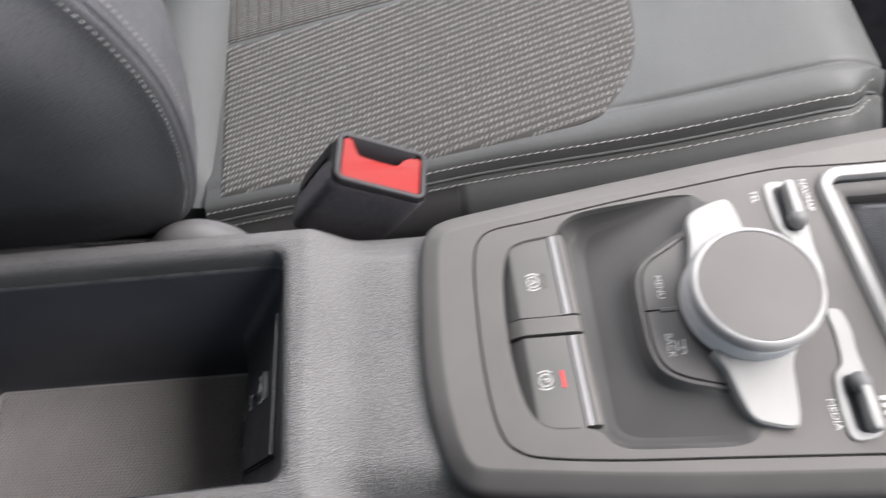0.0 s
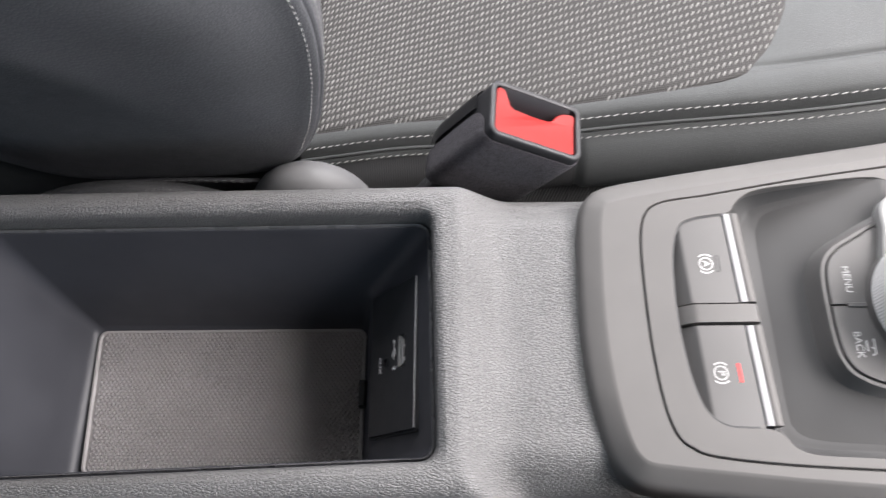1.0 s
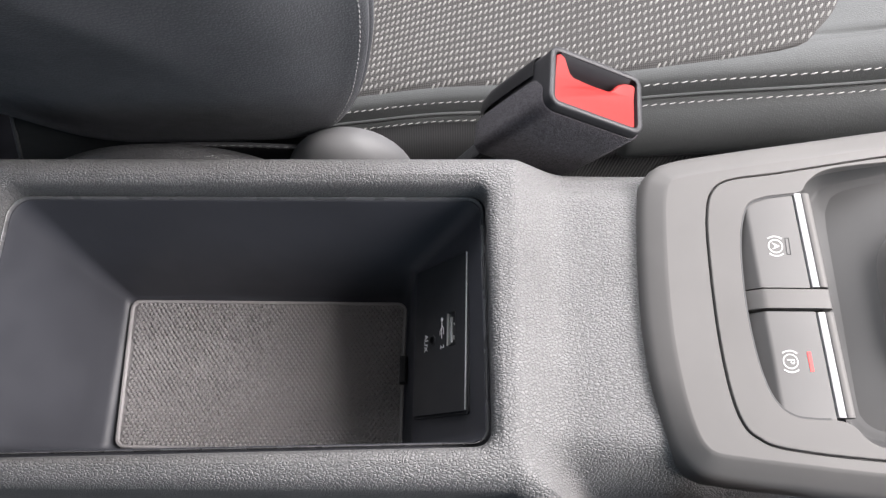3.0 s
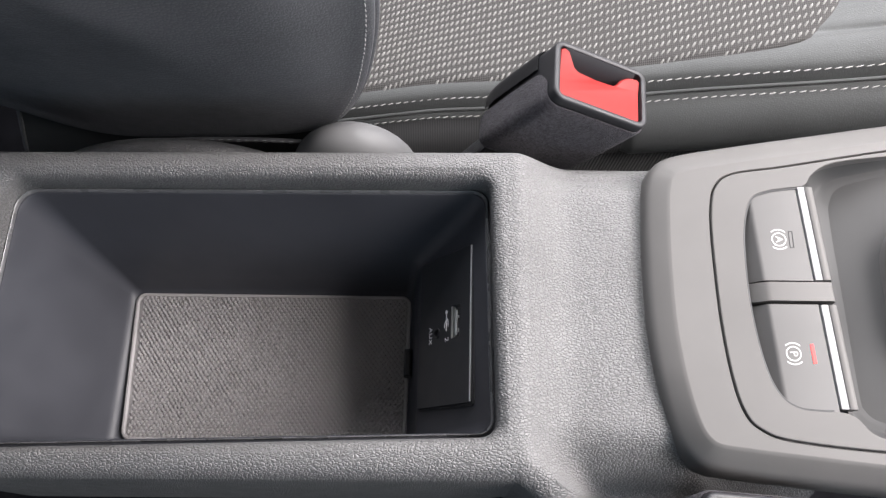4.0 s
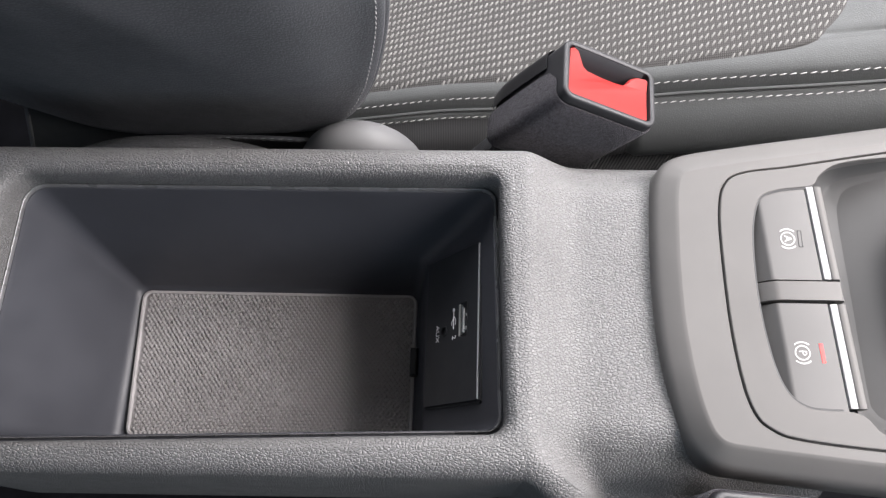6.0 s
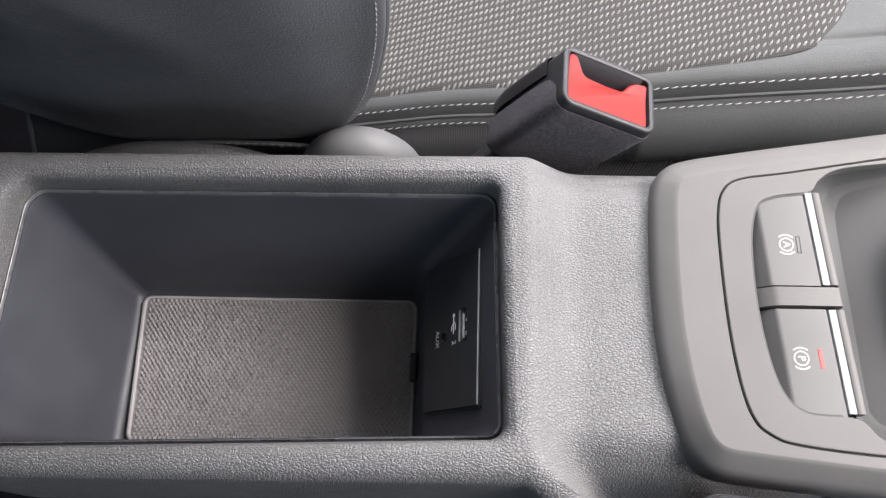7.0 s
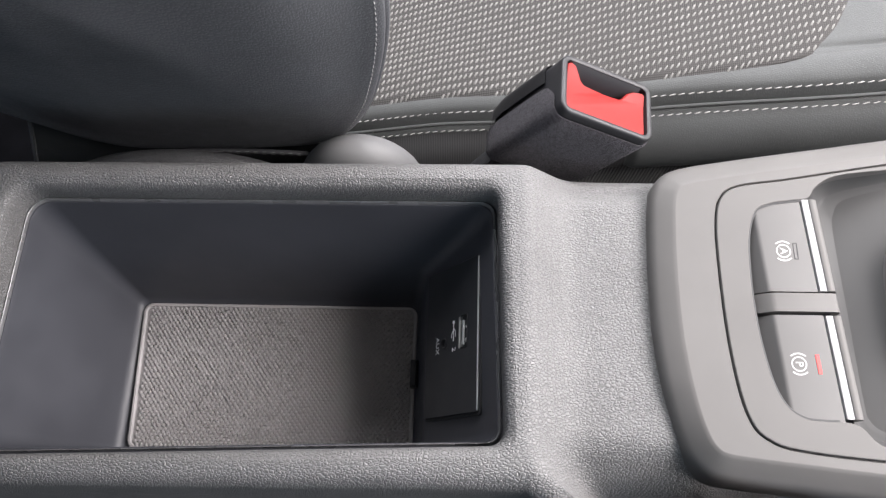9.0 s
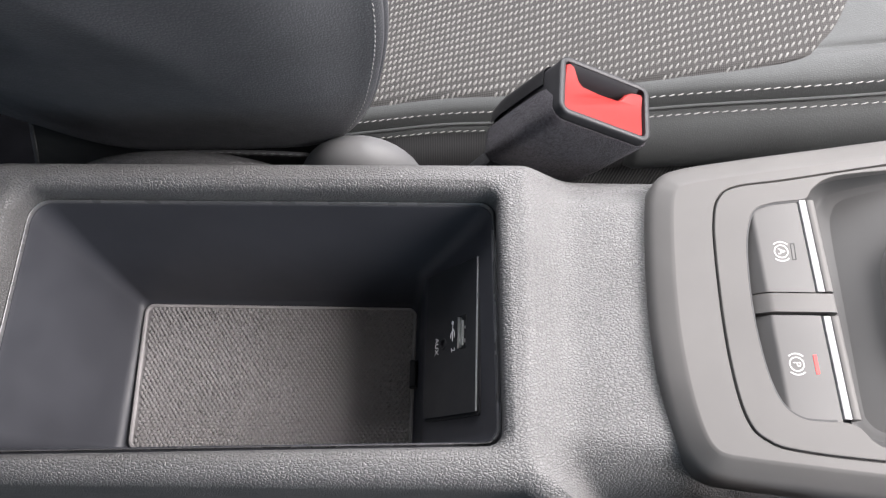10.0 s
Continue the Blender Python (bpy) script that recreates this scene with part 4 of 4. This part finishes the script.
bm = bmesh.new()
rows = [back_loop(y, d) for y, d in ((181.2, 4.0), (180.2, 2.3), (179.2, 1.9), (178.2, 2.4), (177.2, 3.8), (176.4, 5.6))]
mid = Vector((-210, 0, 95))
for f, y in ((0.97, 175.6), (0.935, 174.0), (0.89, 171.0), (0.82, 165.4), (0.74, 159.6), (0.64, 154.4), (0.52, 150.6), (0.38, 148.6), (0.24, 147.8), (0.1, 147.4)):
    row = []
    for p in rows[5]:
        down = max(0.0, (mid.z - p.z) / (p - Vector((mid.x, p.y, mid.z))).length)
        flat = 1 - 0.55 * down * smoothstep(0.03, 0.6, f)
        row.append(Vector((mid.x + (p.x - mid.x) * f, 176.4 + (y - 176.4) * flat, mid.z + (p.z - mid.z) * f)))
    rows.append(row)
loft(bm, rows, cap1=True)
back = part("backrest_side", bm, seat_leather, seat, "dark smooth leather side of the backrest", 60)
bm = bmesh.new()
loft(bm, [back_loop(y, d) for y, d in ((180.0, 3.4), (180.3, 1.6), (181.1, 0.6), (182.0, 0.35), (182.9, 0.6), (183.7, 1.6), (184.0, 3.4))])
part("piping", bm, seat_leather, seat, "", 60)
bm = bmesh.new()
loft(bm, [back_loop(y, d) for y, d in ((183.2, 4.0), (184.0, 1.9), (185.2, 1.2), (187.6, 1.0), (192, 1.2), (200, 2.0), (210, 3.6), (225, 7), (245, 14), (256, 22), (262, 36), (264, 60))], cap1=True)
part("backrest_bolster", bm, seat_leather, seat, "dark leather front bolster of the backrest", 60)
edge_front = [i for i in range(6, 64)]
for y, d, lift in ((176.5, 5.2, 0.2), (187.6, 1.0, 0.2)):
    lp = back_loop(y, d)
    path = []
    for i in edge_front:
        t = lp[i + 1] - lp[i - 1]
        out = Vector((t.z, 0, -t.x)).normalized()
        if out.x < 0:
            out = -out
        path.append((lp[i], (out * (0.5 if y < 180 else 1.0) + Vector((0, -0.9 if y < 180 else -0.3, 0))).normalized()))
    stitches("stitching", path, 1.9, 1.1, seat, "pale grey thread stitching", 0.22, 0.1, 0.15)
# stitched leather hem along the foot of the side panel
def hem_z(x):
    return 0.06 * (x + 213) - 2.2 * math.sin((x + 213) / 26)


bm = bmesh.new()
loops = []
for x in range(-212, -131, 3):
    g = smoothstep(-213, -200, x) * smoothstep(-130, -142, x)
    loops.append([Vector((x, 171 + (y - 171) * g, -59.8 + (z + 59.8) * (0.4 + 0.6 * g) - hem_z(x))) for y, z in ((171, -60.0), (170.0, -59.9), (169.4, -60.1), (169.1, -60.6), (169.2, -61.3), (169.7, -61.8), (172, -62.4))])
loft(bm, loops, closed=False)
part("hem", bm, hem_leather, seat, "dark leather hem below the backrest side", 60)
for hy, hz in ((169.5, -60.0), (169.3, -61.4)):
    path = [(Vector((x, hy, hz - hem_z(x))), Vector((0, -0.8, 0.6))) for x in range(-206, -136, 3)]
    stitches("stitching", path, 2.4, 1.8, seat, "grey hem stitching", 0.2, 0.12, 0.1, cap_plastic)

# fabric centre of the backrest
bm = bmesh.new()
loft(bm, [[Vector((-236 - 0.36 * z + (6 if y in (255, 505) else 0), y, z)) for z in range(-120, 480, 40)] for y in (250, 255, 300, 380, 460, 505, 510)], closed=False)
bmesh.ops.solidify(bm, geom=bm.faces[:], thickness=30)
part("backrest_centre", bm, seat_fabric, seat, "dark woven fabric centre of the backrest", 60)
verts, faces = [], []
for iz in range(60):
    for iy in range(16):
        z, y = -90 + 4.2 * iz, 258 + 9 * iy
        c = Vector((-235 - 0.36 * z, y, z))
        i0 = len(verts)
        for dy in (-3.8, 3.8):
            verts.extend([tuple(c + Vector((0.2, dy, -0.8))), tuple(c + Vector((1.0, dy, 0))), tuple(c + Vector((0.2, dy, 0.8)))])
        faces.extend([(i0, i0 + 1, i0 + 4, i0 + 3), (i0 + 1, i0 + 2, i0 + 5, i0 + 4)])
me = bpy.data.meshes.new("dashes")
me.from_pydata(verts, [], faces)
bm = bmesh.new()
bm.from_mesh(me)
bpy.data.meshes.remove(me)
part_raw("weave", bm, dash_yarn, seat, "pale grey raised dashes of the weave", 60, "stuff")

# plastic trim at the hinge
bm = bmesh.new()
ellipsoid(bm, (-211, 156, -77), (62, 14, 36.5), 48, 24)
part("side_trim", bm, trim_grain, seat, "grey curved plastic trim of the seat side", 60)
bm = bmesh.new()
ellipsoid(bm, (-126, 166, -89.5), (32, 18, 43), 40, 24)
part("hinge_cap", bm, cap_plastic, seat, "pale grey rounded hinge cap", 60)
bm = bmesh.new()
loft(bm, [[Vector((x, y, z)) for z, x in ((-110, -315.5), (-62, -290), (-38, -277.5), (-38, -150), (-300, -140), (-300, -315))] for y in (182, 190)], cap0=True, cap1=True)
lower = part("lower_trim", bm, trim_plastic, seat, "dark plastic panel below the backrest")
bm = bmesh.new()
loft(bm, [[Vector((x + 0.53 * (z + 62), y, z)) for z in (-110, -90, -62, -38)] for x, y in ((-292.6, 184), (-292.4, 181.6), (-291.6, 181.0), (-290.4, 181.2), (-290.0, 182.5))], closed=False)
part("panel_lip", bm, cabin_trim, lower, "raised edge of the panel", 60)


# ---- seat belt buckles ----
def buckle(m, label):
    root = thing("seat_belt_buckle", (0, 0, 0), label, "belt buckle", group="seat belt buckles")
    hx, hy = 21.0, 13.6
    lean = 0.19

    def body(loop, z, gx=1.0, gy=1.0):
        return [Vector((p.x * gx + lean * (z + 3) * (1 if z < -3 else 0), p.y * gy, z)) for p in loop]
    face = rr(-hx, hx, -hy, hy, 4.6, 0, 7, 5)
    bm = bmesh.new()
    win = inset(face, 2.5)
    loft(bm, [body(face, -46, 0.86, 0.8), body(face, -42, 0.95, 0.93), body(face, -30), body(face, -4), inset(face, 0.0, -1.2), inset(face, 0.25, -0.45), inset(face, 0.7, -0.1), inset(face, 1.2, 0), inset(face, 2.0, -0.05), inset(face, 2.4, -0.4), at_z(win, -9)], cap0=True, cap1=True)
    part("housing", bm, buckle_black, root, "black plastic buckle housing", 40)
    # felt sleeve over the near side
    bm = bmesh.new()
    y1 = 1.5
    outer = [p for p in rr(-hx - 0.9, hx + 0.9, -hy - 0.9, hy, 5.2, 0, 7, 10) if p.y < y1]
    k = max(range(len(outer)), key=lambda i: (outer[i] - outer[i - 1]).length)
    outer = outer[k:] + outer[:k]
    rows = []
    for z, g in ((-4.2, 0.95), (-3.9, 0.985), (-4.4, 1.0), (-12, 1.0), (-26, 1.01), (-38, 1.0), (-44, 0.94), (-47.5, 0.82), (-48.5, 0.6)):
        rows.append([p + Vector((0, 0, -4.5 * smoothstep(-5, 1.5, p.y) if z > -10 else 0)) for p in body(outer, z, 1 - 0.45 * (1 - g), g)])
    loft(bm, rows, closed=False)
    bmesh.ops.solidify(bm, geom=bm.faces[:], thickness=0.5)
    part("felt_sleeve", bm, felt, root, "fuzzy black felt sleeve", 60)
    # glossy shell over the far half, parted from the front by a fine gap
    bm = bmesh.new()
    outer = [p for p in rr(-hx - 1.0, hx + 1.0, -hy, hy + 0.9, 5.2, 0, 7, 10) if p.y > 2.6]
    k = max(range(len(outer)), key=lambda i: (outer[i] - outer[i - 1]).length)
    outer = outer[k:] + outer[:k]
    loft(bm, [body(outer, z, g, g) for z, g in ((-10.0, 0.97), (-9.6, 0.99), (-10.2, 1.0), (-26, 1.005), (-36, 1.0), (-43, 0.95), (-46, 0.88))], closed=False)
    bmesh.ops.solidify(bm, geom=bm.faces[:], thickness=0.6)
    part("rear_shell", bm, shell_black, root, "black plastic shell behind a fine gap", 50)
    # red release button with horns either side of the tongue slot
    ctrl = [(-16.6, -11.2), (16.6, -11.2), (18.4, -9.4), (18.4, 8.2), (17.0, 9.4), (13.0, 8.6), (10.0, 6.8), (8.4, 4.4), (7.0, 3.4), (-9.6, 3.4), (-11.2, 4.4), (-12.8, 7.2), (-14.2, 10.2), (-16.6, 11.2), (-18.4, 9.6), (-18.4, -9.4)]
    loop = []
    for i, c in enumerate(ctrl):
        a, b = Vector((*c, 0)), Vector((*ctrl[(i + 1) % len(ctrl)], 0))
        for q in range(4):
            loop.append(a.lerp(b, q / 4))

    def dish(p):
        return -1.7 - 1.6 * math.exp(-((p.x) / 9) ** 2) * smoothstep(-11, 4, p.y) * 0.6 + 0.9 * smoothstep(2, 9, p.y)
    bm = bmesh.new()
    loft(bm, [at_z(loop, -8.5), [Vector((p.x, p.y, dish(p) - 0.7)) for p in loop], [Vector((p.x, p.y, dish(p))) for p in inset(loop, 0.6)]])
    fill(bm, [Vector((p.x, p.y, dish(p))) for p in inset(loop, 0.6)])
    part("release_button", bm, buckle_red, root, "coral red release button", 40)
    bm = bmesh.new()
    loft(bm, [[Vector((x, y, z)) for x in (-16, 16)] for y, z in ((11.4, -0.5), (9.8, -2.2), (8.0, -6.0), (6.8, -9.0), (2.0, -9.4))], closed=False)
    part("slot_ramp", bm, buckle_black, root, "dark ramp of the tongue slot", 40)
    bm = bmesh.new()
    loft(bm, [[Vector((p.x - 9 - 0.1 * (-44 - z), p.y, p.z)) for p in rr(-10, 10, -5, 5, 2.5, z, 4, 4)] for z in (-150, -40)], cap0=True, cap1=True)
    part("stalk", bm, webbing, root, "black woven stalk")
    root.matrix_world = m
    return root


def buckle_pose(at, n, u):
    n, u = Vector(n).normalized(), Vector(u)
    u = (u - n * u.dot(n)).normalized()
    v = n.cross(u)
    m = Matrix((u, v, n)).transposed().to_4x4()
    m.translation = Vector(at) * MM
    return m


buckle(buckle_pose((-17.5, 162.5, 1.0), (0.44, 0.06, 0.89), (0.89, -0.1, -0.43)), "black seat belt buckle with red release button and felt sleeve")
buckle(buckle_pose((27.0, 1.3, 0.5), (0.2, 0.10, 0.97), (-0.98, 0.06, 0.2)), "second black seat belt buckle with red release button")
